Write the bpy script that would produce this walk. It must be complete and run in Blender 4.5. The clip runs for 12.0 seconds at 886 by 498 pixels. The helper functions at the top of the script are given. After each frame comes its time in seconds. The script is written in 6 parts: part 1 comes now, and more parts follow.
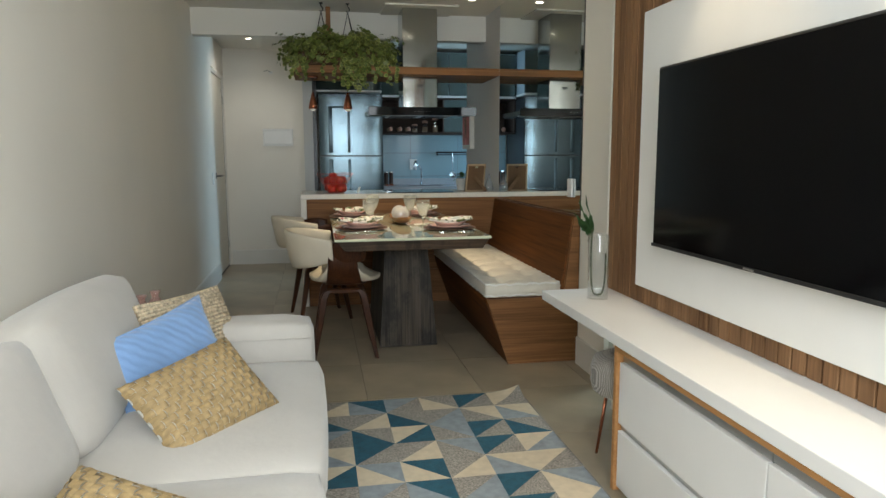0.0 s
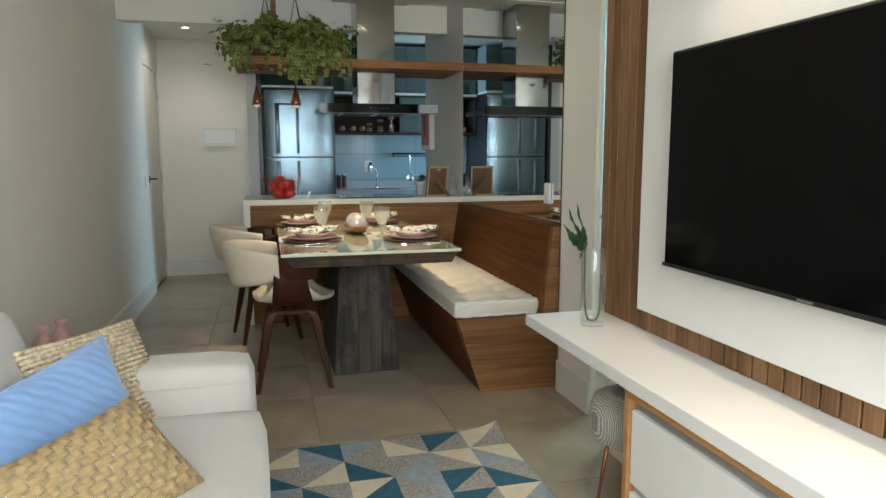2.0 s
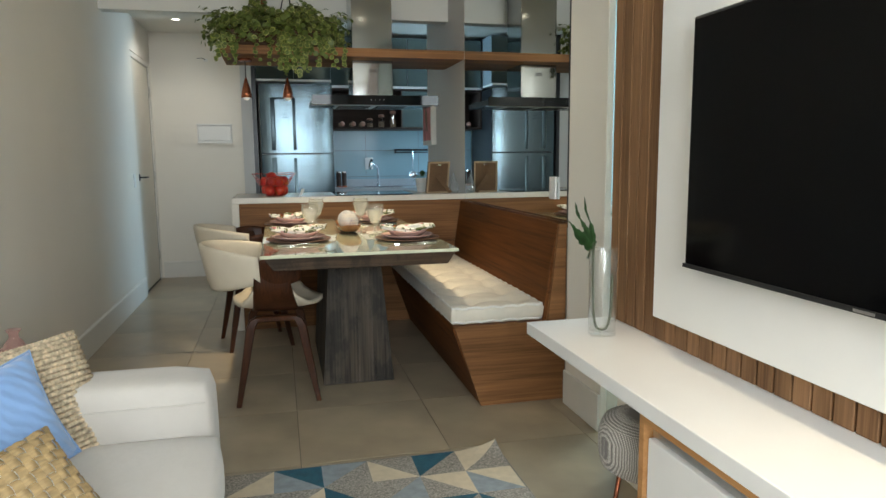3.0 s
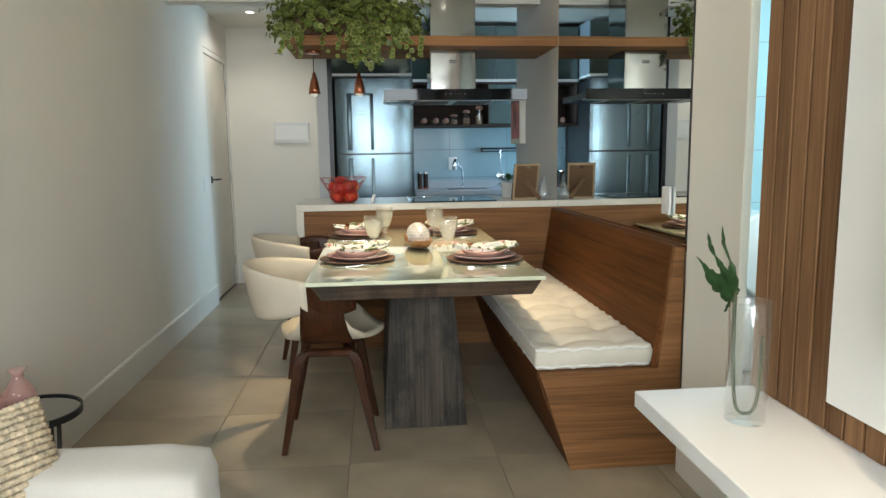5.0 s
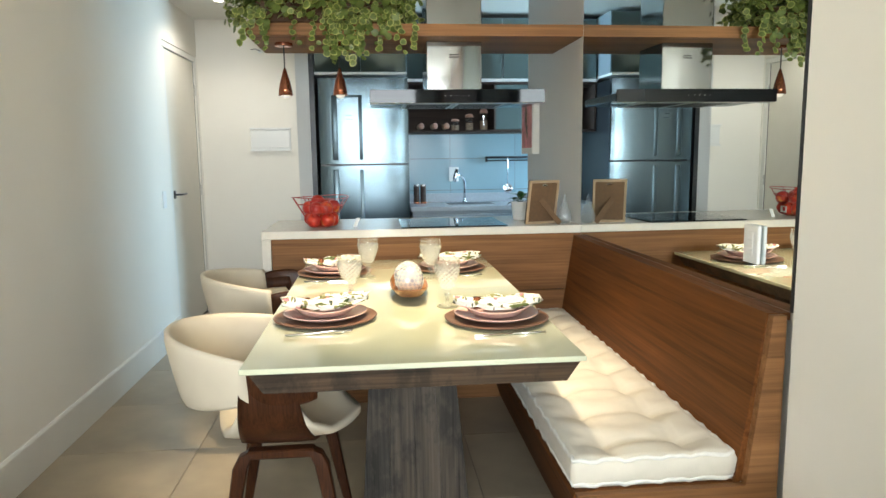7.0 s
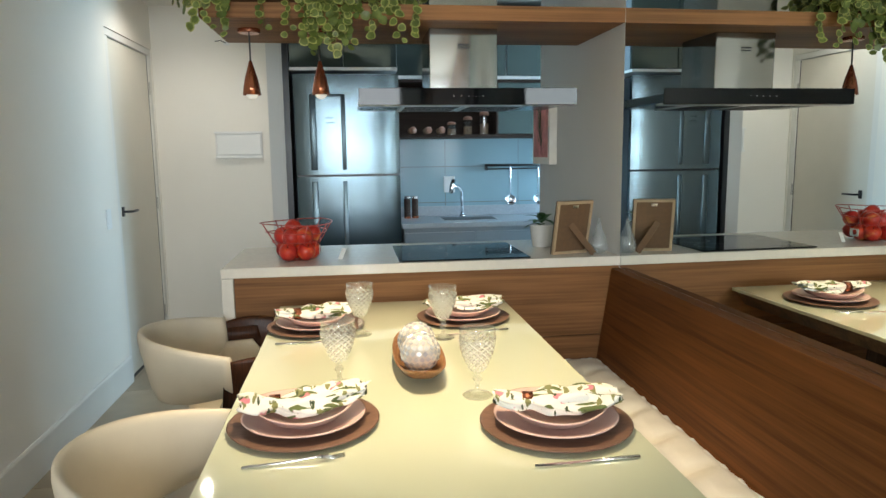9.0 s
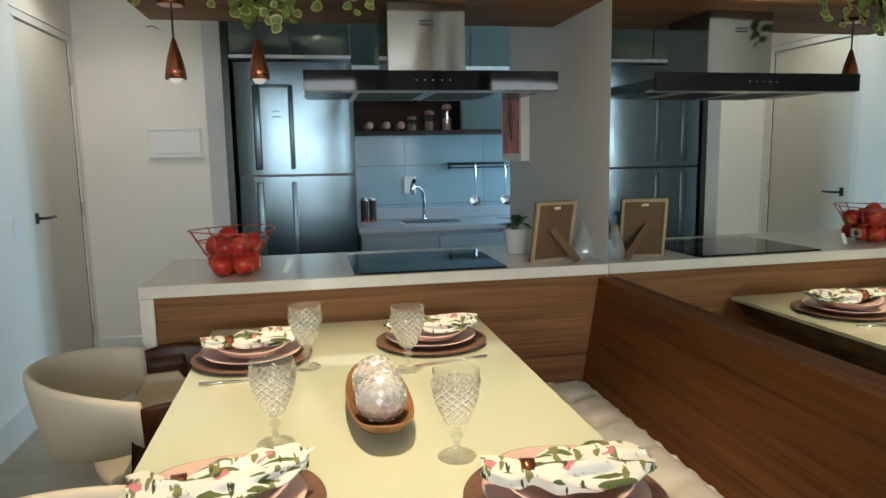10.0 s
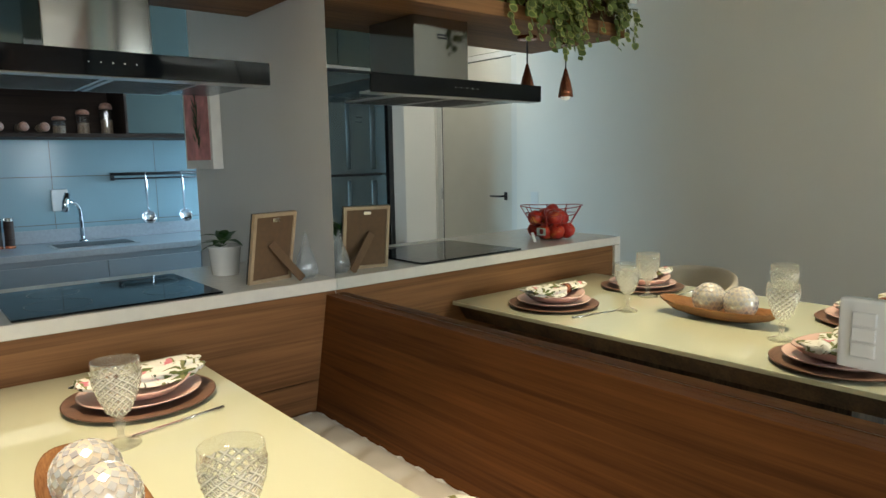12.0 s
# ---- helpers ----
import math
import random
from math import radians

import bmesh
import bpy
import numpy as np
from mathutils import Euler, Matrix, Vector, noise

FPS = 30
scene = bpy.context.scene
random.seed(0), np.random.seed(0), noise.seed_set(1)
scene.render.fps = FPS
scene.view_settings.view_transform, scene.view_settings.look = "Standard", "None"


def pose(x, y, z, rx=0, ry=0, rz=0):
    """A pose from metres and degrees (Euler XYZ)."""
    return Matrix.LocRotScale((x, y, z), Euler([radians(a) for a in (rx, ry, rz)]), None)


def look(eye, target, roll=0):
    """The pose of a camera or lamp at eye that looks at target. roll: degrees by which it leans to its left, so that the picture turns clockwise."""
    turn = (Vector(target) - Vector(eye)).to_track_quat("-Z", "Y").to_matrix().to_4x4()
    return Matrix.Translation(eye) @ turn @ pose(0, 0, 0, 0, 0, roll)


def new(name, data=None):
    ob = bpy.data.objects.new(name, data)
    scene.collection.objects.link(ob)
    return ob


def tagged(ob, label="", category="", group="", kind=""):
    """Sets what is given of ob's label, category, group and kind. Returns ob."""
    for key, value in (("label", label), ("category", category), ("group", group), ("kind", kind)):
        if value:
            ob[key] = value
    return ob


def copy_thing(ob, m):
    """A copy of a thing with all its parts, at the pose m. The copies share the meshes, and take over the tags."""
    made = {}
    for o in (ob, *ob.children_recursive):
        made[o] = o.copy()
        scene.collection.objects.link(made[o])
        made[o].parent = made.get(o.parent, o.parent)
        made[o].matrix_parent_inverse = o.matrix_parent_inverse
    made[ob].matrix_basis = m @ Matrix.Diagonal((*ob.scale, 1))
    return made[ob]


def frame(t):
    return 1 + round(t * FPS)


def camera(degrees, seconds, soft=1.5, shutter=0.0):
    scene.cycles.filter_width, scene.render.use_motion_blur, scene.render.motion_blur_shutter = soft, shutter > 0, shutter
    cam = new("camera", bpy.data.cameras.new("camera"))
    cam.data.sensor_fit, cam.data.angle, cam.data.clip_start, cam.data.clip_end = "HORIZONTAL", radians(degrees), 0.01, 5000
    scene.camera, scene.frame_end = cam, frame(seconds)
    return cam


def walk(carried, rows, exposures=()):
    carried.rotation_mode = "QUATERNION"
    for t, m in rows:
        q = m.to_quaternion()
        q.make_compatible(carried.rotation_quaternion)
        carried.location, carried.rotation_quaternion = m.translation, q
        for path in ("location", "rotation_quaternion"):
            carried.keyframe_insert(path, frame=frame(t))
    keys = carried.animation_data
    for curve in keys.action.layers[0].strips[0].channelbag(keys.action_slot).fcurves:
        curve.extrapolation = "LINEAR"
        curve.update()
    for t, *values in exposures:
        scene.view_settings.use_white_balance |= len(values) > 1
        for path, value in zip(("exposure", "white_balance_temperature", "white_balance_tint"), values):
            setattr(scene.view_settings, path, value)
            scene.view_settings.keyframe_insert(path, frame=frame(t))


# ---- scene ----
cam = camera(66.39, 12.0)
EXPOSURES = [(0, -0.24), (2, 0), (3.5, 0.13), (5.5, 0.55), (7, 0.98), (9, 0.55), (9.5, 0.33), (10.5, 0.1), (11.5, 0.1), (12, 0.28)]
PATH = [
    (0, (-1.500, -5.561, 1.228), (-1.141, -3.613, 0.954), -0.20),
    (0.5, (-1.492, -5.474, 1.217), (-1.070, -3.537, 0.950), -0.15),
    (1, (-1.509, -5.426, 1.233), (-1.068, -3.494, 0.964), -0.14),
    (1.5, (-1.484, -5.242, 1.238), (-1.025, -3.315, 0.961), -0.19),
    (2, (-1.468, -5.074, 1.230), (-0.971, -3.155, 0.959), -0.10),
    (2.5, (-1.434, -4.962, 1.196), (-0.932, -3.044, 0.930), -0.27),
    (3, (-1.320, -4.808, 1.190), (-0.857, -2.881, 0.919), -0.50),
    (3.5, (-1.237, -4.717, 1.191), (-0.888, -2.766, 0.924), -0.41),
    (5.5, (-1.073, -4.017, 1.258), (-0.889, -2.046, 0.973), -0.76),
    (6, (-0.992, -3.792, 1.277), (-0.816, -1.819, 0.998), -0.58),
    (6.5, (-1.003, -3.619, 1.264), (-0.825, -1.645, 0.992), -0.33),
    (7, (-1.056, -3.455, 1.297), (-0.865, -1.484, 1.019), -0.71),
    (9, (-1.107, -2.729, 1.365), (-0.852, -0.766, 1.082), -0.71),
    (9.5, (-1.116, -2.550, 1.353), (-0.821, -0.592, 1.073), -0.82),
    (10, (-1.069, -2.333, 1.337), (-0.694, -0.389, 1.057), -0.99),
    (10.5, (-1.061, -2.221, 1.354), (-0.572, -0.300, 1.082), -0.91),
    (11, (-1.147, -2.123, 1.353), (-0.389, -0.292, 1.087), -0.45),
    (11.5, (-1.203, -2.040, 1.339), (-0.186, -0.338, 1.074), -0.68),
    (12, (-1.143, -1.995, 1.313), (0.109, -0.458, 1.051), -1.07),
]
walk(cam, [(t, look(eye, target, roll)) for t, eye, target, roll in PATH], exposures=EXPOSURES)
# ---- light and exposure ----

world = bpy.data.worlds.new("world")
scene.world = world
world.use_nodes = True
_wn = world.node_tree.nodes
_sky = _wn.new("ShaderNodeTexSky")
_sky.sky_type = "NISHITA"
_sky.sun_disc = False
_sky.sun_elevation, _sky.sun_rotation = radians(38), radians(140)
_bg = _wn["Background"]
_bg.inputs[1].default_value = 0.10
world.node_tree.links.new(_sky.outputs[0], _bg.inputs[0])
sun_data = bpy.data.lights.new("sun", "SUN")
sun_data.energy, sun_data.angle, sun_data.color = 2.0, radians(0.5), (1.0, 0.95, 0.88)
sun = new("sun", sun_data)
sun.matrix_basis = look((0, 0, 0), (-math.sin(radians(140)) * math.cos(radians(38)), -math.cos(radians(140)) * math.cos(radians(38)), -math.sin(radians(38))))


def area(name, eye, target, w, h, power, color, spread=180):
    d = bpy.data.lights.new(name, "AREA")
    d.shape, d.size, d.size_y, d.energy, d.color, d.spread = "RECTANGLE", w, h, power, color, radians(spread)
    ob = new(name, d)
    ob.matrix_basis = look(eye, target)
    return ob


def spot(name, eye, target, power, color, angle=70, blend=0.6, radius=0.03):
    d = bpy.data.lights.new(name, "SPOT")
    d.energy, d.color, d.spot_size, d.spot_blend, d.shadow_soft_size = power, color, radians(angle), blend, radius
    ob = new(name, d)
    ob.matrix_basis = look(eye, target)
    return ob


DAY = (0.87, 0.95, 1.0)
BLUE = (0.50, 0.78, 1.0)
WARM = (1.0, 0.80, 0.52)
area("balcony_daylight", (-1.27, -6.18, 1.65), (-2.25, -1.5, 1.05), 1.6, 1.15, 92, DAY)
area("laundry_daylight", (1.75, 1.75, 1.5), (0, 1.75, 1.2), 0.8, 1.3, 27, BLUE, 115)
# Added ceiling panel that brightens the bathroom; no such source is known there.
area("bathroom_fill", (1.0, -1.6, 2.35), (1.0, -1.6, 0), 0.6, 0.6, 26, (0.8, 0.95, 1.0))
spot("table_downlight", (-0.95, -0.85, 2.42), (-0.95, -0.85, 0.7), 130, WARM, 62, 0.8)
spot("table_downlight_low", (-0.62, -1.25, 2.42), (-0.62, -1.25, 0.4), 14, WARM, 55, 0.7)
spot("ledge_downlight", (-0.36, -3.55, 2.42), (-0.34, -3.55, 0.6), 46, WARM, 60, 0.7)
spot("ledge_downlight_far", (-0.36, -4.45, 2.42), (-0.34, -4.45, 0.6), 46, WARM, 60, 0.7)
spot("hall_downlight", (-2.14, 1.7, 2.36), (-2.14, 1.7, 0), 10, (1, 0.95, 0.86), 150, 0.8)


# ---- materials ----
def _node(nt, kind, **inp):
    n = nt.nodes.new(kind)
    for k, v in inp.items():
        n.inputs[k.replace("_", " ")].default_value = v
    return n


def _ramp(nt, src, stops):
    r = nt.nodes.new("ShaderNodeValToRGB")
    while len(r.color_ramp.elements) < len(stops):
        r.color_ramp.elements.new(0.5)
    for e, (p, c) in zip(r.color_ramp.elements, stops):
        e.position, e.color = p, (*c, 1)
    nt.links.new(src, r.inputs[0])
    return r.outputs[0]


def _coords(nt, scale=(1, 1, 1), rot=(0, 0, 0)):
    tc = nt.nodes.new("ShaderNodeTexCoord")
    mp = nt.nodes.new("ShaderNodeMapping")
    mp.inputs["Scale"].default_value = scale
    mp.inputs["Rotation"].default_value = rot
    nt.links.new(tc.outputs["Object"], mp.inputs[0])
    return mp.outputs[0]


def _start(name):
    m = bpy.data.materials.new(name)
    m.use_nodes = True
    return m, m.node_tree, m.node_tree.nodes["Principled BSDF"]


def _vary(nt, b, col_socket, amount):
    """Each object a little lighter or darker than the next."""
    info = nt.nodes.new("ShaderNodeObjectInfo")
    mr = nt.nodes.new("ShaderNodeMapRange")
    mr.inputs["To Min"].default_value, mr.inputs["To Max"].default_value = 1 - amount, 1 + amount
    nt.links.new(info.outputs["Random"], mr.inputs[0])
    hsv = nt.nodes.new("ShaderNodeHueSaturation")
    nt.links.new(mr.outputs[0], hsv.inputs["Value"])
    nt.links.new(col_socket, hsv.inputs["Color"])
    return hsv.outputs[0]


def plain(name, c, rough=0.5, metal=0.0, var=0.06, scale=6.0, bump=0.05, grain=180.0, vary=0.0, coat=0.0, sheen=0.0, stretch=(1, 1, 1), bdist=0.002, spec=0.5):
    m, nt, b = _start(name)
    co = _coords(nt, stretch)
    n1 = _node(nt, "ShaderNodeTexNoise", Scale=scale, Detail=5.0)
    n2 = _node(nt, "ShaderNodeTexNoise", Scale=grain, Detail=3.0)
    nt.links.new(co, n1.inputs[0]), nt.links.new(co, n2.inputs[0])
    lo = tuple(max(0, v * (1 - var)) for v in c)
    hi = tuple(min(1, v * (1 + var)) for v in c)
    out = _ramp(nt, n1.outputs[0], [(0.3, lo), (0.7, hi)])
    if vary:
        out = _vary(nt, b, out, vary)
    nt.links.new(out, b.inputs["Base Color"])
    rr = nt.nodes.new("ShaderNodeMapRange")
    rr.inputs["To Min"].default_value, rr.inputs["To Max"].default_value = rough * 0.85, min(1, rough * 1.15)
    nt.links.new(n1.outputs[0], rr.inputs[0]), nt.links.new(rr.outputs[0], b.inputs["Roughness"])
    b.inputs["Metallic"].default_value = metal
    b.inputs["Coat Weight"].default_value = coat
    b.inputs["Specular IOR Level"].default_value = spec
    b.inputs["Sheen Weight"].default_value = sheen
    if bump:
        bp = _node(nt, "ShaderNodeBump", Strength=bump, Distance=bdist)
        nt.links.new(n2.outputs[0], bp.inputs["Height"]), nt.links.new(bp.outputs[0], b.inputs["Normal"])
    return m


def wood(name, dark, light, along="x", rough=0.55, scale=1.0, vary=0.06, bump=0.12, patch=0.0, figure=0.0):
    """Veneer or timber with the grain running along one axis."""
    m, nt, b = _start(name)
    k = {"x": (0.35, 5.2, 5.2), "y": (5.2, 0.35, 5.2), "z": (5.2, 5.2, 0.35)}[along]
    co = _coords(nt, tuple(v * scale for v in k))
    n1 = _node(nt, "ShaderNodeTexNoise", Scale=1.6, Detail=6.0, Roughness=0.6, Distortion=0.6)
    fine = _node(nt, "ShaderNodeTexNoise", Scale=14.0, Detail=4.0)
    co2 = _coords(nt, tuple(v * scale * (0.6 if v < 1 else 1.6) for v in k))
    nt.links.new(co, n1.inputs[0]), nt.links.new(co2, fine.inputs[0])
    mix = nt.nodes.new("ShaderNodeMath")
    mix.operation = "MULTIPLY_ADD"
    mix.inputs[1].default_value = 0.45
    nt.links.new(fine.outputs[0], mix.inputs[0])
    sc = nt.nodes.new("ShaderNodeMath")
    sc.operation = "MULTIPLY"
    sc.inputs[1].default_value = 0.6
    nt.links.new(n1.outputs[0], sc.inputs[0]), nt.links.new(sc.outputs[0], mix.inputs[2])
    if figure:
        # growth rings cut lengthwise: distorted bands, slow along the grain, and fine dark pores
        g = {"x": (0.22, 1.6, 1.6), "y": (1.6, 0.22, 1.6), "z": (1.6, 1.6, 0.22)}[along]
        ring = _node(nt, "ShaderNodeTexWave", Scale=1.5, Distortion=9.0, Detail=3.0)
        ring.inputs["Detail Scale"].default_value = 0.7
        ring.wave_profile, ring.bands_direction = "SAW", "Z"
        nt.links.new(_coords(nt, g), ring.inputs[0])
        pores = _node(nt, "ShaderNodeTexNoise", Scale=60.0, Detail=2.0)
        nt.links.new(_coords(nt, tuple(v * 1.5 if v > 1 else 0.04 for v in k)), pores.inputs[0])
        add = _node(nt, "ShaderNodeMath")
        add.operation = "MULTIPLY_ADD"
        add.inputs[1].default_value = 0.16 * figure
        nt.links.new(ring.outputs["Fac"], add.inputs[0]), nt.links.new(mix.outputs[0], add.inputs[2])
        sub = _node(nt, "ShaderNodeMath")
        sub.operation = "MULTIPLY_ADD"
        sub.inputs[1].default_value = 0.30 * figure
        nt.links.new(pores.outputs[0], sub.inputs[0]), nt.links.new(add.outputs[0], sub.inputs[2])
        low = _node(nt, "ShaderNodeMath")
        low.operation = "SUBTRACT"
        low.inputs[1].default_value = 0.23 * figure
        nt.links.new(sub.outputs[0], low.inputs[0])
        mix = low
    mid = tuple((a + c) / 2 for a, c in zip(dark, light))
    out = _ramp(nt, mix.outputs[0], [(0.36, dark), (0.5, mid), (0.66, light)])
    if patch:
        pn = _node(nt, "ShaderNodeTexNoise", Scale=5.0, Detail=7.0, Roughness=0.7)
        nt.links.new(_coords(nt, (1.6, 1.6, 0.8)), pn.inputs[0])
        tone = _ramp(nt, pn.outputs[0], [(0.42, (0.30, 0.36, 0.42)), (0.52, (1, 1, 1)), (0.66, (1.0, 0.92, 0.80))])
        mx = nt.nodes.new("ShaderNodeMix")
        mx.data_type, mx.blend_type = "RGBA", "MULTIPLY"
        mx.inputs["Factor"].default_value = patch
        nt.links.new(out, mx.inputs["A"]), nt.links.new(tone, mx.inputs["B"])
        out = mx.outputs["Result"]
    if vary:
        out = _vary(nt, b, out, vary)
    nt.links.new(out, b.inputs["Base Color"])
    b.inputs["Roughness"].default_value = rough
    b.inputs["Specular IOR Level"].default_value = 0.18
    bp = _node(nt, "ShaderNodeBump", Strength=bump, Distance=0.001)
    nt.links.new(mix.outputs[0], bp.inputs["Height"]), nt.links.new(bp.outputs[0], b.inputs["Normal"])
    return m


def thin_glass(name, tint, cloud=0.02, milk=(0.9, 0.9, 0.86), diamonds=False):
    """Thin glass: seen through, glossy at a slant, cloudy; cuts carry painted highlights."""
    m, nt, b = _start(name)
    nt.nodes.remove(b)
    out = nt.nodes["Material Output"]
    tr = nt.nodes.new("ShaderNodeBsdfTransparent")
    tr.inputs[0].default_value = (*tint, 1)
    gl = _node(nt, "ShaderNodeBsdfAnisotropic", Roughness=0.03)
    gl.inputs[0].default_value = (1, 1, 1, 1)
    df = nt.nodes.new("ShaderNodeBsdfTranslucent")
    df.inputs[0].default_value = (*milk, 1)
    d2 = nt.nodes.new("ShaderNodeBsdfDiffuse")
    d2.inputs[0].default_value = (*milk, 1)
    m0 = nt.nodes.new("ShaderNodeMixShader")
    nt.links.new(df.outputs[0], m0.inputs[1]), nt.links.new(d2.outputs[0], m0.inputs[2])
    m1 = _node(nt, "ShaderNodeMixShader", Fac=cloud)
    nt.links.new(tr.outputs[0], m1.inputs[1]), nt.links.new(m0.outputs[0], m1.inputs[2])
    lw = _node(nt, "ShaderNodeLayerWeight", Blend=0.5)
    pw = nt.nodes.new("ShaderNodeMath")
    pw.operation = "POWER"
    pw.inputs[1].default_value = 4.0
    nt.links.new(lw.outputs["Facing"], pw.inputs[0])
    fr = nt.nodes.new("ShaderNodeMath")
    fr.operation = "MULTIPLY_ADD"
    fr.inputs[1].default_value, fr.inputs[2].default_value = 0.85, 0.05
    nt.links.new(pw.outputs[0], fr.inputs[0])
    if diamonds:
        sep = nt.nodes.new("ShaderNodeSeparateXYZ")
        tc = nt.nodes.new("ShaderNodeTexCoord")
        nt.links.new(tc.outputs["Object"], sep.inputs[0])

        def calc(op, a, c=None, d=None):
            n = nt.nodes.new("ShaderNodeMath")
            n.operation = op
            for i, v in enumerate((a, c, d)):
                if v is None:
                    continue
                if isinstance(v, (int, float)):
                    n.inputs[i].default_value = v
                else:
                    nt.links.new(v, n.inputs[i])
            return n.outputs[0]
        ang = calc("MULTIPLY", calc("ARCTAN2", sep.outputs[1], sep.outputs[0]), 7.0)
        up = calc("MULTIPLY", sep.outputs[2], 205.0)
        s1 = calc("ABSOLUTE", calc("SINE", calc("ADD", ang, up)))
        s2 = calc("ABSOLUTE", calc("SINE", calc("SUBTRACT", ang, up)))
        cut = calc("POWER", calc("MINIMUM", s1, s2), 0.7)
        zone = calc("MULTIPLY", calc("GREATER_THAN", sep.outputs[2], 0.066), calc("LESS_THAN", sep.outputs[2], 0.150))
        low = calc("MULTIPLY_ADD", calc("LESS_THAN", sep.outputs[2], 0.066), 0.08, cloud)
        # milky lines along the cuts stand in for their highlights
        fac = calc("MULTIPLY_ADD", calc("MULTIPLY", calc("POWER", calc("SUBTRACT", 1.0, cut), 1.8), zone), 0.62, low)
        nt.links.new(fac, m1.inputs[0])
        # a dark tint below each highlight paints the shaded side of the cut
        up2 = calc("ADD", up, 0.55)
        t1 = calc("ABSOLUTE", calc("SINE", calc("ADD", ang, up2)))
        t2 = calc("ABSOLUTE", calc("SINE", calc("SUBTRACT", ang, up2)))
        flank_shade = calc("MULTIPLY", calc("POWER", calc("SUBTRACT", 1.0, calc("MINIMUM", t1, t2)), 3.0), zone)
        # dark bands paint shade round the stem's small bulges
        bead_shade = calc("MULTIPLY", calc("POWER", calc("ABSOLUTE", calc("SINE", calc("MULTIPLY", sep.outputs[2], 175.0))), 3.0), calc("LESS_THAN", sep.outputs[2], 0.066))
        nt.links.new(_ramp(nt, calc("MAXIMUM", flank_shade, calc("MULTIPLY", bead_shade, 0.3)), [(0.1, tint), (1.0, (0.36, 0.36, 0.32))]), tr.inputs[0])
        bp = _node(nt, "ShaderNodeBump", Strength=0.8, Distance=0.003)
        nt.links.new(calc("MULTIPLY", cut, zone), bp.inputs["Height"])
        nt.links.new(bp.outputs[0], gl.inputs["Normal"])
    m2 = nt.nodes.new("ShaderNodeMixShader")
    nt.links.new(fr.outputs[0], m2.inputs[0]), nt.links.new(m1.outputs[0], m2.inputs[1]), nt.links.new(gl.outputs[0], m2.inputs[2])
    nt.links.new(m2.outputs[0], out.inputs[0])
    return m


def glow(name, c, power):
    m, nt, b = _start(name)
    b.inputs["Base Color"].default_value = (*c, 1)
    b.inputs["Emission Color"].default_value = (*c, 1)
    b.inputs["Emission Strength"].default_value = power
    return m


def steel(name, c=(0.25, 0.33, 0.37), rough=0.3, wave=0.0):
    """Brushed metal with an upright grain."""
    m, nt, b = _start(name)
    co = _coords(nt, (240, 240, 1.2))
    n = _node(nt, "ShaderNodeTexNoise", Scale=1.0, Detail=3.0)
    nt.links.new(co, n.inputs[0])
    nt.links.new(_ramp(nt, n.outputs[0], [(0.3, tuple(v * 0.97 for v in c)), (0.7, c)]), b.inputs["Base Color"])
    rr = nt.nodes.new("ShaderNodeMapRange")
    rr.inputs["To Min"].default_value, rr.inputs["To Max"].default_value = rough * 0.98, rough * 1.03
    nt.links.new(n.outputs[0], rr.inputs[0]), nt.links.new(rr.outputs[0], b.inputs["Roughness"])
    b.inputs["Metallic"].default_value = 1
    b.inputs["Anisotropic"].default_value = 0.3
    if wave:
        big = _node(nt, "ShaderNodeTexNoise", Scale=2.6, Detail=0.0)
        nt.links.new(_coords(nt, (2.0, 1.0, 0.3)), big.inputs[0])
        bp = _node(nt, "ShaderNodeBump", Strength=1.0, Distance=wave)
        nt.links.new(big.outputs[0], bp.inputs["Height"]), nt.links.new(bp.outputs[0], b.inputs["Normal"])
    return m


def mirror_mat(name, c, rough=0.0):
    m, nt, b = _start(name)
    b.inputs["Base Color"].default_value = (*c, 1)
    b.inputs["Metallic"].default_value, b.inputs["Roughness"].default_value = 1, rough
    return m


def weave(name, c1, c2, freq, rough=0.8, bump=0.5, depth=0.004, rot=(0, 0, 0)):
    """Cloth with a visible cross weave, on the thing's own axes."""
    m, nt, b = _start(name)
    co = _coords(nt, (freq, freq, freq), rot)
    chk = _node(nt, "ShaderNodeTexWave", Scale=1.0, Distortion=1.0)
    chk.bands_direction = "X"
    ch2 = _node(nt, "ShaderNodeTexWave", Scale=1.0, Distortion=1.0)
    ch2.bands_direction = "Z"
    mul = nt.nodes.new("ShaderNodeMath")
    mul.operation = "MULTIPLY"
    nt.links.new(co, chk.inputs[0]), nt.links.new(co, ch2.inputs[0])
    nt.links.new(chk.outputs["Fac"], mul.inputs[0]), nt.links.new(ch2.outputs["Fac"], mul.inputs[1])
    nt.links.new(_ramp(nt, mul.outputs[0], [(0.05, c1), (0.5, c2)]), b.inputs["Base Color"])
    b.inputs["Roughness"].default_value = rough
    b.inputs["Sheen Weight"].default_value = 0.2
    bp = _node(nt, "ShaderNodeBump", Strength=bump, Distance=depth)
    nt.links.new(mul.outputs[0], bp.inputs["Height"]), nt.links.new(bp.outputs[0], b.inputs["Normal"])
    return m


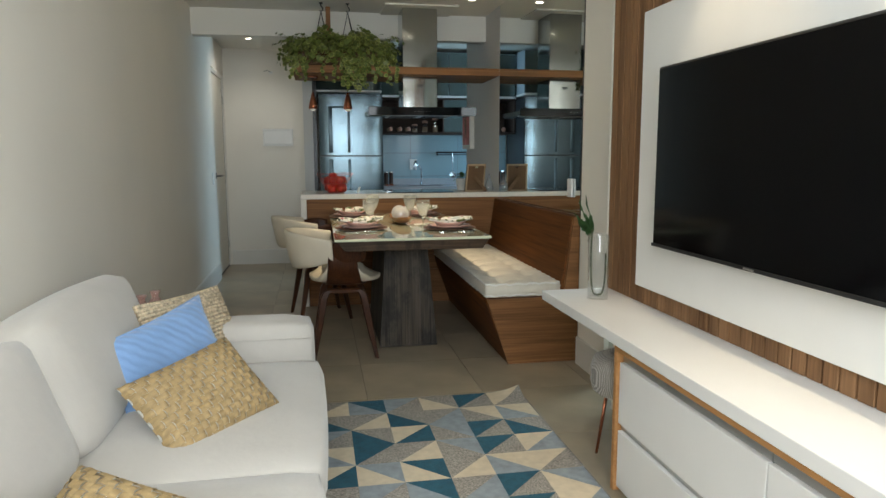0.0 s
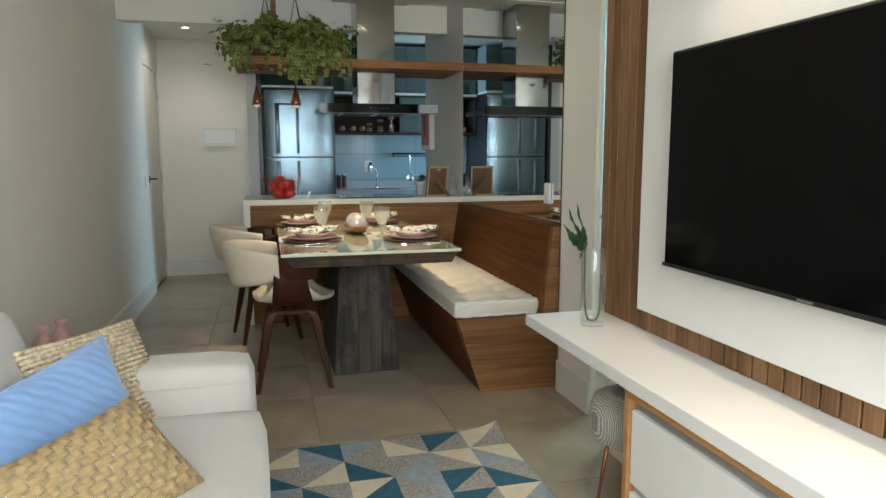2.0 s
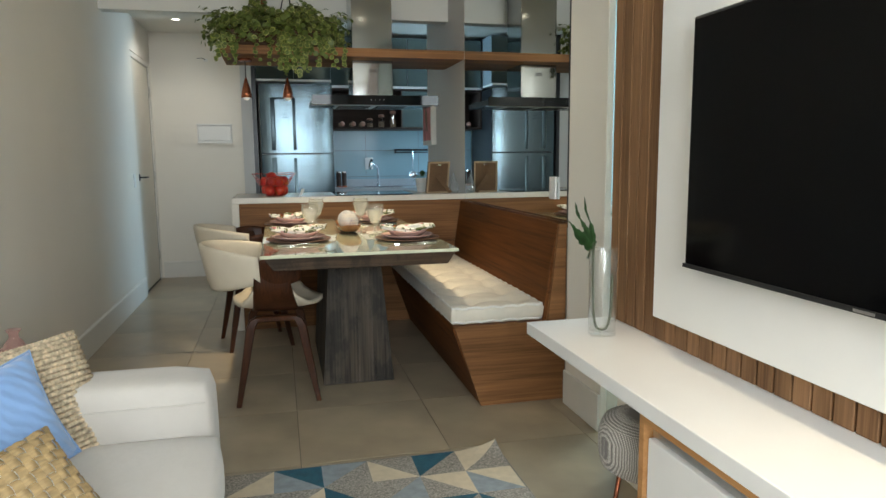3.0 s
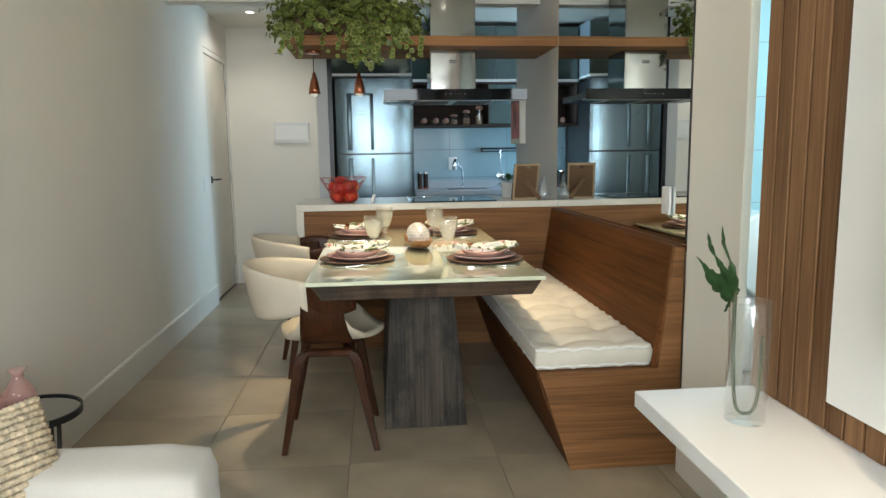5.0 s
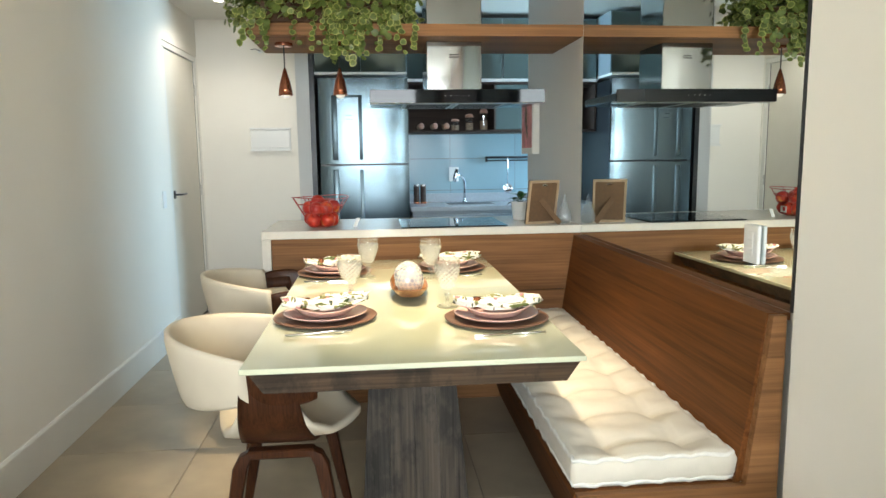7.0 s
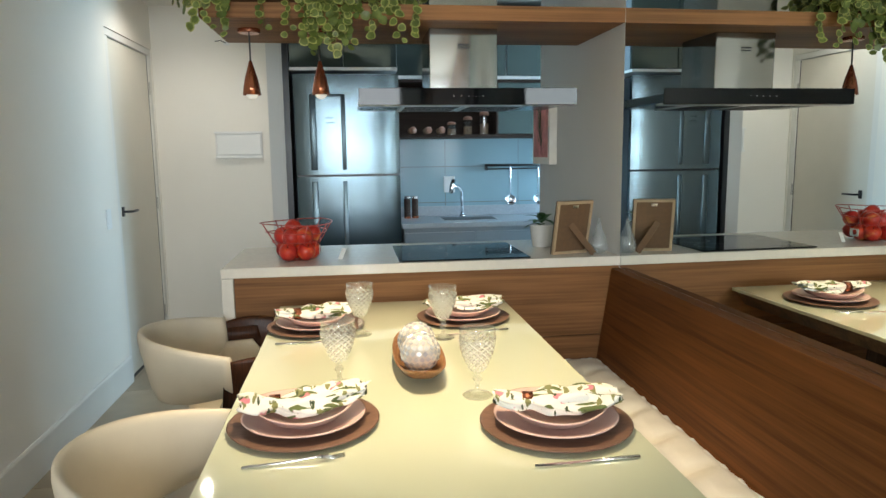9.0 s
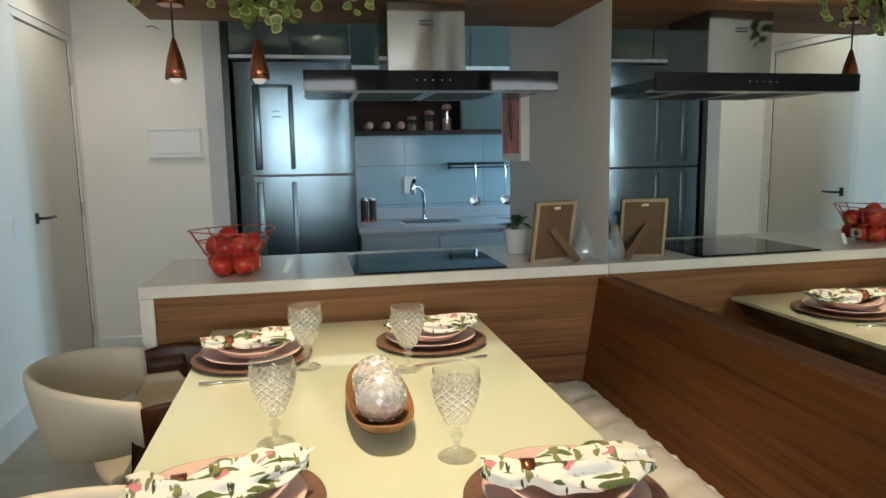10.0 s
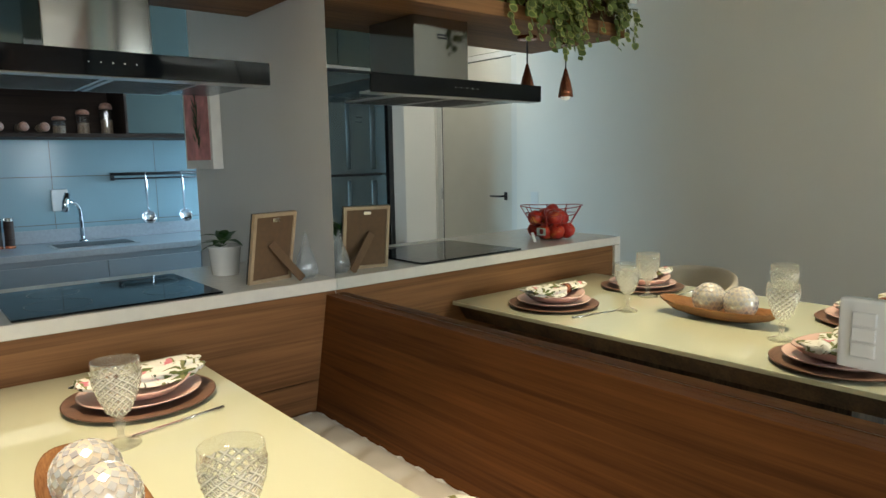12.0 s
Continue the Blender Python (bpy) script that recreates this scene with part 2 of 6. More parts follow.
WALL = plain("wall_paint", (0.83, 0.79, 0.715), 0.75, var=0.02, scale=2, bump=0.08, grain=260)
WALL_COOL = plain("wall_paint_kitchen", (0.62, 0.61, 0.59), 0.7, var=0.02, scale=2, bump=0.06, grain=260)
CEIL = plain("ceiling_paint", (0.74, 0.72, 0.66), 0.85, var=0.02, scale=1.5, bump=0.05, grain=200)
TRIM = plain("trim_paint", (0.76, 0.74, 0.69), 0.4, var=0.02, bump=0.02)
DOOR = plain("door_paint", (0.72, 0.68, 0.59), 0.45, var=0.02, bump=0.03)
GROUT = plain("grout", (0.17, 0.15, 0.13), 0.9)
TILE = plain("floor_tile", (0.35, 0.290, 0.205), 0.30, var=0.26, scale=2.4, bump=0.05, grain=60, vary=0.04)
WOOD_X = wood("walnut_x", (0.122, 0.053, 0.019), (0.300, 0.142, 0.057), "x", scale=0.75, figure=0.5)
# Same veneer in a darker tone; the bench's weaker light is in the colour.
WOOD_Y_SHADED = wood("walnut_y_shaded", (0.070, 0.0225, 0.0055), (0.190, 0.068, 0.017), "y", scale=0.75, figure=0.5)
SLAT = wood("slat_wood", (0.105, 0.050, 0.022), (0.27, 0.145, 0.070), "z", scale=1.4, vary=0.14)
OAK_Y = wood("oak_trim", (0.32, 0.15, 0.055), (0.48, 0.25, 0.10), "y")
DARKWOOD = wood("chair_walnut", (0.016, 0.006, 0.003), (0.075, 0.026, 0.010), "z", scale=2, rough=0.35)
NICHE = wood("niche_wood", (0.035, 0.022, 0.018), (0.07, 0.045, 0.035), "x")
RUSTIC = wood("rustic_oak", (0.010, 0.0095, 0.009), (0.095, 0.078, 0.062), "z", rough=0.6, scale=0.9, vary=0.25, bump=0.6, patch=0.65)
RUSTIC_X = wood("rustic_oak_edge", (0.013, 0.009, 0.006), (0.10, 0.062, 0.036), "x", rough=0.6, scale=1.2, bump=0.4, patch=0.7)
QUARTZ = plain("white_quartz", (0.74, 0.70, 0.62), 0.22, var=0.03, scale=40, bump=0.0)
LACQ = plain("white_lacquer", (0.78, 0.77, 0.75), 0.32, var=0.015, bump=0.0)
MATTE = plain("white_panel", (0.76, 0.75, 0.72), 0.5, var=0.015, bump=0.02)
GLASSTOP = plain("painted_glass", (0.66, 0.68, 0.50), 0.06, var=0.01, bump=0.0, coat=1.0)
LEATHER = plain("cream_leatherette", (0.62, 0.55, 0.43), 0.5, var=0.04, scale=9, bump=0.15, grain=350)
SOFA = plain("sofa_suede", (0.52, 0.49, 0.445), 0.85, var=0.06, scale=4, bump=0.35, grain=22, sheen=0.3, bdist=0.006)
MATTRESS = plain("mattress_cotton", (0.68, 0.63, 0.53), 0.85, var=0.05, scale=14, bump=0.25, grain=260, sheen=0.2)
def chevron_velvet(name, c):
    """Velvet with pressed diagonal ribs."""
    m, nt, b = _start(name)
    w = _node(nt, "ShaderNodeTexWave", Scale=16.0, Distortion=2.5)
    w.bands_direction = "DIAGONAL"
    n = _node(nt, "ShaderNodeTexNoise", Scale=9.0, Detail=4.0)
    co = _coords(nt, (1, 0.2, 1))
    nt.links.new(co, w.inputs[0]), nt.links.new(_coords(nt), n.inputs[0])
    nt.links.new(_ramp(nt, n.outputs[0], [(0.3, tuple(v * 0.85 for v in c)), (0.7, c)]), b.inputs["Base Color"])
    b.inputs["Roughness"].default_value, b.inputs["Sheen Weight"].default_value = 0.65, 0.4
    bp = _node(nt, "ShaderNodeBump", Strength=0.45, Distance=0.005)
    nt.links.new(w.outputs["Fac"], bp.inputs["Height"]), nt.links.new(bp.outputs[0], b.inputs["Normal"])
    return m


BLUECL = chevron_velvet("blue_velvet", (0.23, 0.39, 0.68))
TWEED = weave("tweed", (0.16, 0.145, 0.13), (0.60, 0.56, 0.50), 75, bump=0.5, depth=0.003)
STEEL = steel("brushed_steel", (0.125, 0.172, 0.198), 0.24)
# Darker copy of the fridge steel: the grip ridges' shade as colour.
STEEL_SHADED = steel("shaded_steel", (0.085, 0.115, 0.13), 0.30)
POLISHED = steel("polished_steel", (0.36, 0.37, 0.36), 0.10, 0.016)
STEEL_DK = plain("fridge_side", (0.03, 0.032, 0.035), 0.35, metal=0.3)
HOODGL = plain("hood_glass", (0.004, 0.005, 0.006), 0.04, var=0.0, bump=0.0, spec=0.18)
CHROME = mirror_mat("chrome", (0.75, 0.76, 0.78), 0.08)
MIRROR = mirror_mat("mirror_silver", (0.84, 0.88, 0.87), 0.0)
ALU = mirror_mat("aluminium", (0.6, 0.6, 0.6), 0.3)
COPPER = plain("copper_paint", (0.42, 0.15, 0.08), 0.25, metal=0.9, var=0.1, bump=0.0)
BLACKGL = plain("black_glass", (0.006, 0.007, 0.008), 0.05, var=0.0, bump=0.0, spec=0.15)
TVGL = plain("tv_screen", (0.002, 0.0021, 0.0025), 0.10, var=0.0, bump=0.0, spec=0.16)
BLACK = plain("black_plastic", (0.015, 0.015, 0.016), 0.4, bump=0.0)
GLASS = thin_glass("clear_glass", (0.96, 0.97, 0.97))
CUTGLASS = thin_glass("cut_glass", (0.95, 0.95, 0.93), 0.05, (0.97, 0.97, 0.92), True)
PINKGL = thin_glass("pink_glass", (0.99, 0.86, 0.84), 0.25, (0.95, 0.76, 0.73))
SPLASH = plain("kitchen_tile", (0.27, 0.40, 0.45), 0.18, var=0.03, scale=3, bump=0.0, vary=0.03)
BATHTILE = plain("bathroom_tile", (0.42, 0.64, 0.70), 0.2, var=0.03, scale=3, bump=0.0, vary=0.03)
KCAB = plain("kitchen_cabinet_paint", (0.27, 0.31, 0.34), 0.35, var=0.02, bump=0.0)
KTOP = plain("kitchen_stone", (0.36, 0.39, 0.42), 0.3, var=0.08, scale=60, bump=0.0)
CABGL = plain("mirrored_cabinet_glass", (0.16, 0.20, 0.19), 0.06, metal=0.7, var=0.02, bump=0.0)
LEAF = plain("leaf_green", (0.105, 0.140, 0.024), 0.45, var=0.35, scale=30, bump=0.1, grain=120, vary=0.2)
LEAF_EDGE = plain("leaf_light", (0.30, 0.315, 0.090), 0.45, var=0.3, scale=30, bump=0.1, grain=120)
LEAF_DK = plain("leaf_dark", (0.03, 0.09, 0.02), 0.4, var=0.3, scale=20, bump=0.1, grain=120)
CERAMIC = plain("white_ceramic", (0.75, 0.75, 0.73), 0.15, var=0.01, bump=0.0)
PINKCER = plain("pink_ceramic", (0.68, 0.47, 0.42), 0.2, var=0.04, bump=0.0)
CHARGER = wood("charger_wood", (0.10, 0.052, 0.034), (0.205, 0.115, 0.078), "x", scale=3, rough=0.35)
APPLE, _nt, _b = _start("red_apple")
_an = _node(_nt, "ShaderNodeTexNoise", Scale=16.0, Detail=3.0)
_nt.links.new(_coords(_nt), _an.inputs[0])
_nt.links.new(_ramp(_nt, _an.outputs[0], [(0.40, (0.42, 0.02, 0.015)), (0.56, (0.60, 0.05, 0.02)), (0.68, (0.75, 0.36, 0.08))]), _b.inputs["Base Color"])
_b.inputs["Roughness"].default_value = 0.3
REDWIRE = plain("red_wire", (0.42, 0.05, 0.04), 0.35, bump=0.0)
FRAMEWOOD = plain("pale_frame_wood", (0.40, 0.29, 0.18), 0.6, var=0.1, scale=30)
CORK = plain("fibreboard", (0.14, 0.08, 0.04), 0.85, var=0.1, scale=60)
LAMPGLOW = glow("lamp_glow", (1.0, 0.9, 0.72), 12)
BULB = glow("frosted_bulb", (0.9, 0.85, 0.75), 0.25)
SCREENWHITE = plain("white_plastic", (0.78, 0.78, 0.76), 0.35, var=0.01, bump=0.0)

# ---- mesh helpers ----
OFF = {}


def thing(name, at, label, category, group=""):
    ob = new(name)
    ob.empty_display_size = 0.05
    ob.location = at
    OFF[ob] = Vector(at)
    return tagged(ob, label, category, group)


def part(name, bm, material, parent=None, label="", smooth=False, kind=""):
    """Links a bmesh, given in the parent's outer coordinates, as one mesh object."""
    off = OFF.get(parent, Vector((0, 0, 0)))
    me = bpy.data.meshes.new(name)
    bmesh.ops.recalc_face_normals(bm, faces=bm.faces)
    bm.to_mesh(me)
    bm.free()
    if off.length:
        me.transform(Matrix.Translation(-off))
    for m in (material if isinstance(material, (list, tuple)) else [material]):
        me.materials.append(m)
    if smooth:
        me.shade_smooth()
    ob = new(name, me)
    ob.parent = parent
    OFF[ob] = off
    return tagged(ob, label, kind=kind)


def cube(lo, hi, bevel=0.0, seg=1, bm=None):
    bm = bm or bmesh.new()
    lo, hi = Vector(lo), Vector(hi)
    made = bmesh.ops.create_cube(bm, size=1.0, matrix=Matrix.Translation((lo + hi) / 2) @ Matrix.Diagonal((*(hi - lo), 1)))
    if bevel:
        es = {e for v in made["verts"] for e in v.link_edges}
        bmesh.ops.bevel(bm, geom=list(es), offset=bevel, segments=seg, profile=0.5, affect="EDGES")
    return bm


def prism(points, axis, a, b, bevel=0.0, bm=None):
    """A closed outline, drawn in the two other axes, run from a to b along one axis."""
    bm = bm or bmesh.new()
    put = {"x": lambda p, s: (s, p[0], p[1]), "y": lambda p, s: (p[0], s, p[1]), "z": lambda p, s: (p[0], p[1], s)}[axis]
    lo = [bm.verts.new(put(p, a)) for p in points]
    hi = [bm.verts.new(put(p, b)) for p in points]
    bm.faces.new(lo), bm.faces.new(hi)
    n = len(points)
    for i in range(n):
        bm.faces.new((lo[i], lo[(i + 1) % n], hi[(i + 1) % n], hi[i]))
    if bevel:
        bmesh.ops.bevel(bm, geom=list(bm.edges), offset=bevel, segments=2, profile=0.5, affect="EDGES")
    return bm


def lathe(profile, at=(0, 0, 0), n=32, bm=None, squash=1.0):
    """Turn (radius, height) pairs round the upright axis."""
    bm = bm or bmesh.new()
    rings = []
    for r, z in profile:
        if r < 1e-5:
            rings.append([bm.verts.new((at[0], at[1], at[2] + z))])
        else:
            rings.append([bm.verts.new((at[0] + r * math.cos(2 * math.pi * i / n), at[1] + squash * r * math.sin(2 * math.pi * i / n), at[2] + z)) for i in range(n)])
    for p, q in zip(rings, rings[1:]):
        for i in range(n):
            j = (i + 1) % n
            a, b2, c, d = p[i % len(p)], p[j % len(p)], q[j % len(q)], q[i % len(q)]
            vs = list(dict.fromkeys((a, b2, c, d)))
            if len(vs) > 2:
                bm.faces.new(vs)
    return bm


def tube(points, r, n=8, bm=None, closed=False):
    """A round bar along points; r is one radius or one for each point."""
    bm = bm or bmesh.new()
    pts = [Vector(p) for p in points]
    rs = r if isinstance(r, (list, tuple)) else [r] * len(pts)
    rings = []
    side = None
    for i, p in enumerate(pts):
        if closed:
            d = (pts[(i + 1) % len(pts)] - pts[i - 1]).normalized()
        else:
            d = (pts[min(i + 1, len(pts) - 1)] - pts[max(i - 1, 0)]).normalized()
        if side is None:
            side = d.orthogonal().normalized()
        side = (side - d * side.dot(d)).normalized()
        up = d.cross(side)
        rings.append([bm.verts.new(p + rs[i] * (math.cos(2 * math.pi * k / n) * side + math.sin(2 * math.pi * k / n) * up)) for k in range(n)])
    pairs = list(zip(rings, rings[1:])) + ([(rings[-1], rings[0])] if closed else [])
    for a, b in pairs:
        for k in range(n):
            bm.faces.new((a[k], a[(k + 1) % n], b[(k + 1) % n], b[k]))
    if not closed:
        bm.faces.new(rings[0]), bm.faces.new(rings[-1])
    return bm


def soft_box(lo, hi, r, seg=4, puff=0.0, bm=None):
    """An upholstered block: rounded edges, faces that swell by puff."""
    bm = cube(lo, hi, 0, bm=bm)
    bmesh.ops.subdivide_edges(bm, edges=list(bm.edges), cuts=7, use_grid_fill=True)
    lo, hi = Vector(lo), Vector(hi)
    c, h = (lo + hi) / 2, (hi - lo) / 2
    for v in bm.verts:
        d = v.co - c
        u = Vector([max(-1, min(1, d[i] / h[i])) for i in range(3)])
        inner = Vector([max(-(h[i] - r), min(h[i] - r, d[i])) for i in range(3)])
        out = d - inner
        if out.length > 1e-6:
            d = inner + out.normalized() * min(r, out.length if out.length < r else r)
        for i in range(3):
            j, k = (i + 1) % 3, (i + 2) % 3
            if abs(u[i]) > 0.98:
                d[i] += math.copysign(puff * (1 - u[j] ** 2) * (1 - u[k] ** 2), u[i])
        v.co = c + d
    return bm


def structure(name, bm, material, label=""):
    return part(name, bm, material, None, label, kind="structure")
# ---- the room's shell ----
CEIL_Z = 2.44
LW = -2.49      # face of the long wall
BACK = 2.40     # far wall
KC = 2.40       # ceiling of entrance and kitchen
PILLAR_X, PILLAR_Y = -0.010, -2.235
MX0, MX1 = 0.006, 0.033   # mirror face at the counter and at the pillar
structure("wall_west", cube((LW - 0.28, -6.35, 0), (LW, 1.475, 2.75)), WALL, "long off-white painted wall")
structure("wall_west_door", cube((LW - 0.28, 1.475, 2.10), (LW, BACK, 2.75)), WALL)
structure("wall_west_corner", cube((LW - 0.28, 2.385, 0), (LW, BACK, 2.10)), WALL)
structure("wall_stairwell", cube((LW - 0.28, 1.475, 0), (LW - 0.15, 2.385, 2.10)), WALL)
structure("wall_north", cube((LW - 0.28, BACK, 0), (2.0, BACK + 0.15, 2.75)), WALL, "off-white end wall of the entrance")
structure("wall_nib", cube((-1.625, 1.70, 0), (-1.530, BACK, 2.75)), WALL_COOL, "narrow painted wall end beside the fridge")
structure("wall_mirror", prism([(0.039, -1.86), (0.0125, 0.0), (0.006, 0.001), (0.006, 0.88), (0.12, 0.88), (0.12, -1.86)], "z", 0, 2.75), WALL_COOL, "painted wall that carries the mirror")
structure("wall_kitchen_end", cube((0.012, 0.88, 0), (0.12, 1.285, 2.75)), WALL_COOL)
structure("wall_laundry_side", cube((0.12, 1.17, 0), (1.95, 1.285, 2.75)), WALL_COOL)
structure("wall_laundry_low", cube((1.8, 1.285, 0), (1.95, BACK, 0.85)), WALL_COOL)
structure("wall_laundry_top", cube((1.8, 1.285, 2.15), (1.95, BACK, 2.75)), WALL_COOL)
structure("pillar", cube((PILLAR_X, PILLAR_Y, 0), (0.020, -1.867, 2.75), 0.003), WALL, "off-white wall end between mirror and doorway")
structure("wall_tv", cube((-0.12, -6.35, 0), (0.12, -2.59, 2.75)), WALL)
structure("wall_south_left", cube((LW, -6.35, 0), (-2.15, -6.2, 2.75)), WALL)
structure("wall_south_right", cube((-0.15, -6.35, 0), (-0.12, -6.2, 2.75)), WALL)
structure("wall_south_top", cube((-2.15, -6.35, 2.25), (-0.15, -6.2, 2.75)), WALL)
structure("ceiling", cube((LW, -6.35, CEIL_Z), (0.12, 0.48, CEIL_Z + 0.1)), CEIL, "white painted plaster ceiling")
structure("ceiling_kitchen", cube((LW - 0.28, 0.60, KC), (2.0, BACK, 2.50)), CEIL, "white painted plaster ceiling of entrance and kitchen")
structure("ceiling_trim", cube((-0.93, 0.06, CEIL_Z - 0.012), (-0.33, 0.479, CEIL_Z - 0.0005), 0.002), CEIL)
structure("beam", cube((LW, 0.48, 2.225), (0.012, 0.60, 2.75)), CEIL, "white ceiling beam")
# bathroom
structure("wall_bath_north", cube((0.12, -0.45, 0), (2.05, -0.35, 2.6)), BATHTILE)
structure("wall_bath_east", cube((1.47, -3.2, 0), (1.62, -0.45, 2.6)), BATHTILE)
structure("wall_bath_south", cube((0.12, -3.3, 0), (2.05, -3.2, 2.6)), WALL)
structure("ceiling_bath", cube((0.12, -3.2, 2.44), (2.05, -0.35, 2.54)), CEIL)
structure("floor_base", cube((LW - 0.28, -6.4, -0.12), (2.05, BACK, -0.006)), GROUT, "dark tile joints")

# skirting boards
structure("baseboard_west", prism([(LW, 0), (LW + 0.015, 0), (LW + 0.015, 0.155), (LW + 0.008, 0.165), (LW, 0.165)], "y", -6.2, 1.474), TRIM, "tall white skirting board")
structure("baseboard_north", prism([(BACK, 0), (BACK - 0.015, 0), (BACK - 0.015, 0.155), (BACK - 0.008, 0.165), (BACK, 0.165)], "x", LW + 0.016, -1.626), TRIM, "tall white skirting board")
structure("baseboard_pillar", cube((PILLAR_X - 0.014, PILLAR_Y, 0), (PILLAR_X - 0.001, -1.870, 0.165), 0.003), TRIM)

# balcony door at the south end
win = structure("window_1", cube((-2.15, -6.30, 0.0), (-2.09, -6.24, 2.25), 0.004), ALU, "tall glazed balcony door")
for i, x in enumerate((-1.18, -0.21)):
    part("window_frame", cube((x, -6.30, 0.0), (x + 0.06, -6.24, 2.25), 0.004), ALU, win)
part("window_frame", cube((-2.09, -6.30, 2.19), (-0.21, -6.24, 2.25), 0.004), ALU, win)
pane = part("pane", cube((-2.09, -6.275, 0.0), (-1.18, -6.265, 2.19)), GLASS, win)
pane.visible_shadow = False
pane = part("pane", cube((-1.12, -6.275, 0.0), (-0.21, -6.265, 2.19)), GLASS, win)
pane.visible_shadow = False
win2 = structure("window_2", cube((1.84, 1.32, 0.85), (1.9, BACK, 0.89)), ALU, "laundry window")
pane = part("pane", cube((1.865, 1.32, 0.89), (1.872, BACK, 2.15)), GLASS, win2)
pane.visible_shadow = False

# entrance door
DX = LW + 0.045
door = structure("door_1", cube((DX - 0.10, 1.54, 0.012), (DX - 0.062, 2.320, 2.05), 0.003), DOOR, "closed cream entrance door")
part("door_frame", cube((DX - 0.12, 1.476, 0), (DX - 0.05, 1.535, 2.055), 0.003), TRIM, door)
part("door_frame", cube((DX - 0.12, 2.325, 0), (DX - 0.05, 2.384, 2.055), 0.003), TRIM, door)
part("door_frame", cube((DX - 0.12, 1.476, 2.056), (DX - 0.05, 2.384, 2.098), 0.003), TRIM, door)
for z in (0.25, 1.03, 1.83):
    part("hinge", cube((DX - 0.056, 2.312, z - 0.045), (DX - 0.046, 2.335, z + 0.045), 0.002), CHROME, door)
part("door_handle", tube([(DX - 0.06, 1.60, 1.03), (DX - 0.01, 1.60, 1.03), (DX - 0.005, 1.615, 1.03), (DX - 0.005, 1.71, 1.03)], 0.0075, 10), STEEL_DK, door, "dark steel lever handle", smooth=True)
part("door_rose", cube((DX - 0.062, 1.585, 1.0), (DX - 0.052, 1.618, 1.06), 0.004), STEEL_DK, door)
# Black strips paint in the shade of the gaps beside the door leaf.
part("door_seal", cube((DX - 0.09, 2.3205, 0.012), (DX - 0.0605, 2.3245, 2.05)), BLACK, door, "black strip standing for shade in the door gap")
part("door_seal", cube((DX - 0.09, 1.5355, 0.012), (DX - 0.0605, 1.5395, 2.05)), BLACK, door, "black strip standing for shade in the door gap")
part("threshold", cube((DX - 0.10, 1.54, 0.0), (DX - 0.055, 2.320, 0.011)), BLACK, door)

# ---- dining: counter, bench, table ----
counter = thing("breakfast_counter", (-0.8, 0.3, 0), "white quartz topped breakfast counter with walnut veneer front", "counter")
part("worktop", cube((-1.638, -0.012, 0.88), (0.0055, 0.60, 0.92), 0.002), QUARTZ, counter, "white quartz worktop")
part("side_panel", cube((-1.638, -0.012, 0), (-1.592, 0.60, 0.879), 0.002), QUARTZ, counter, "white quartz end panel")
for i, (a, b) in enumerate(((0.0, 0.28), (0.282, 0.58), (0.582, 0.879))):
    part("front_panel", cube((-1.591, 0.0, a), (0.0055, 0.03, b), 0.001), WOOD_X, counter, "walnut veneer board")
part("body", cube((-1.591, 0.031, 0), (0.0055, 0.59, 0.878)), KCAB, counter)

bench = thing("corner_bench", (-0.3, -0.9, 0), "built-in walnut veneer bench with leaning back below the mirror", "bench")
part("end_panel", prism([(-0.42, 0), (0.010, 0), (0.010, 0.865), (-0.028, 0.865), (-0.08, 0.395), (-0.548, 0.395)], "y", -1.815, -1.79, 0.001), WOOD_X, bench, "walnut end panel with slanted edge")
# Seat, front and back use the walnut with shade put into its colour.
part("seat", cube((-0.548, -1.789, 0.37), (-0.081, -0.001, 0.395), 0.001), WOOD_Y_SHADED, bench)
part("front_panel", prism([(-0.418, 0.0), (-0.40, 0.0), (-0.528, 0.369), (-0.546, 0.369)], "y", -1.789, -0.001), WOOD_Y_SHADED, bench)
part("backrest", prism([(-0.10, 0.396), (-0.001, 0.396), (-0.001, 0.867), (-0.030, 0.867)], "y", -1.789, -0.001, 0.001), WOOD_Y_SHADED, bench, "leaning walnut back board")

part("top_cap", prism([(-0.0005, -0.002), (MX0 + 0.004, -0.002), (MX1 + 0.0025, -1.788), (-0.0005, -1.788)], "z", 0.845, 0.867), WOOD_Y_SHADED, bench, "walnut strip closing the gap to the mirror")
mirror = structure("mirror", prism([(MX0, -0.001), (MX1, -1.855), (MX1 + 0.006, -1.855), (MX0 + 0.006, -0.001)], "z", 0.869, CEIL_Z - 0.001), MIRROR, "large wall mirror")
part("mirror_edge", cube((MX1 - 0.044, -1.866, 0.885), (MX1 + 0.006, -1.8555, CEIL_Z - 0.001)), BLACK, mirror)

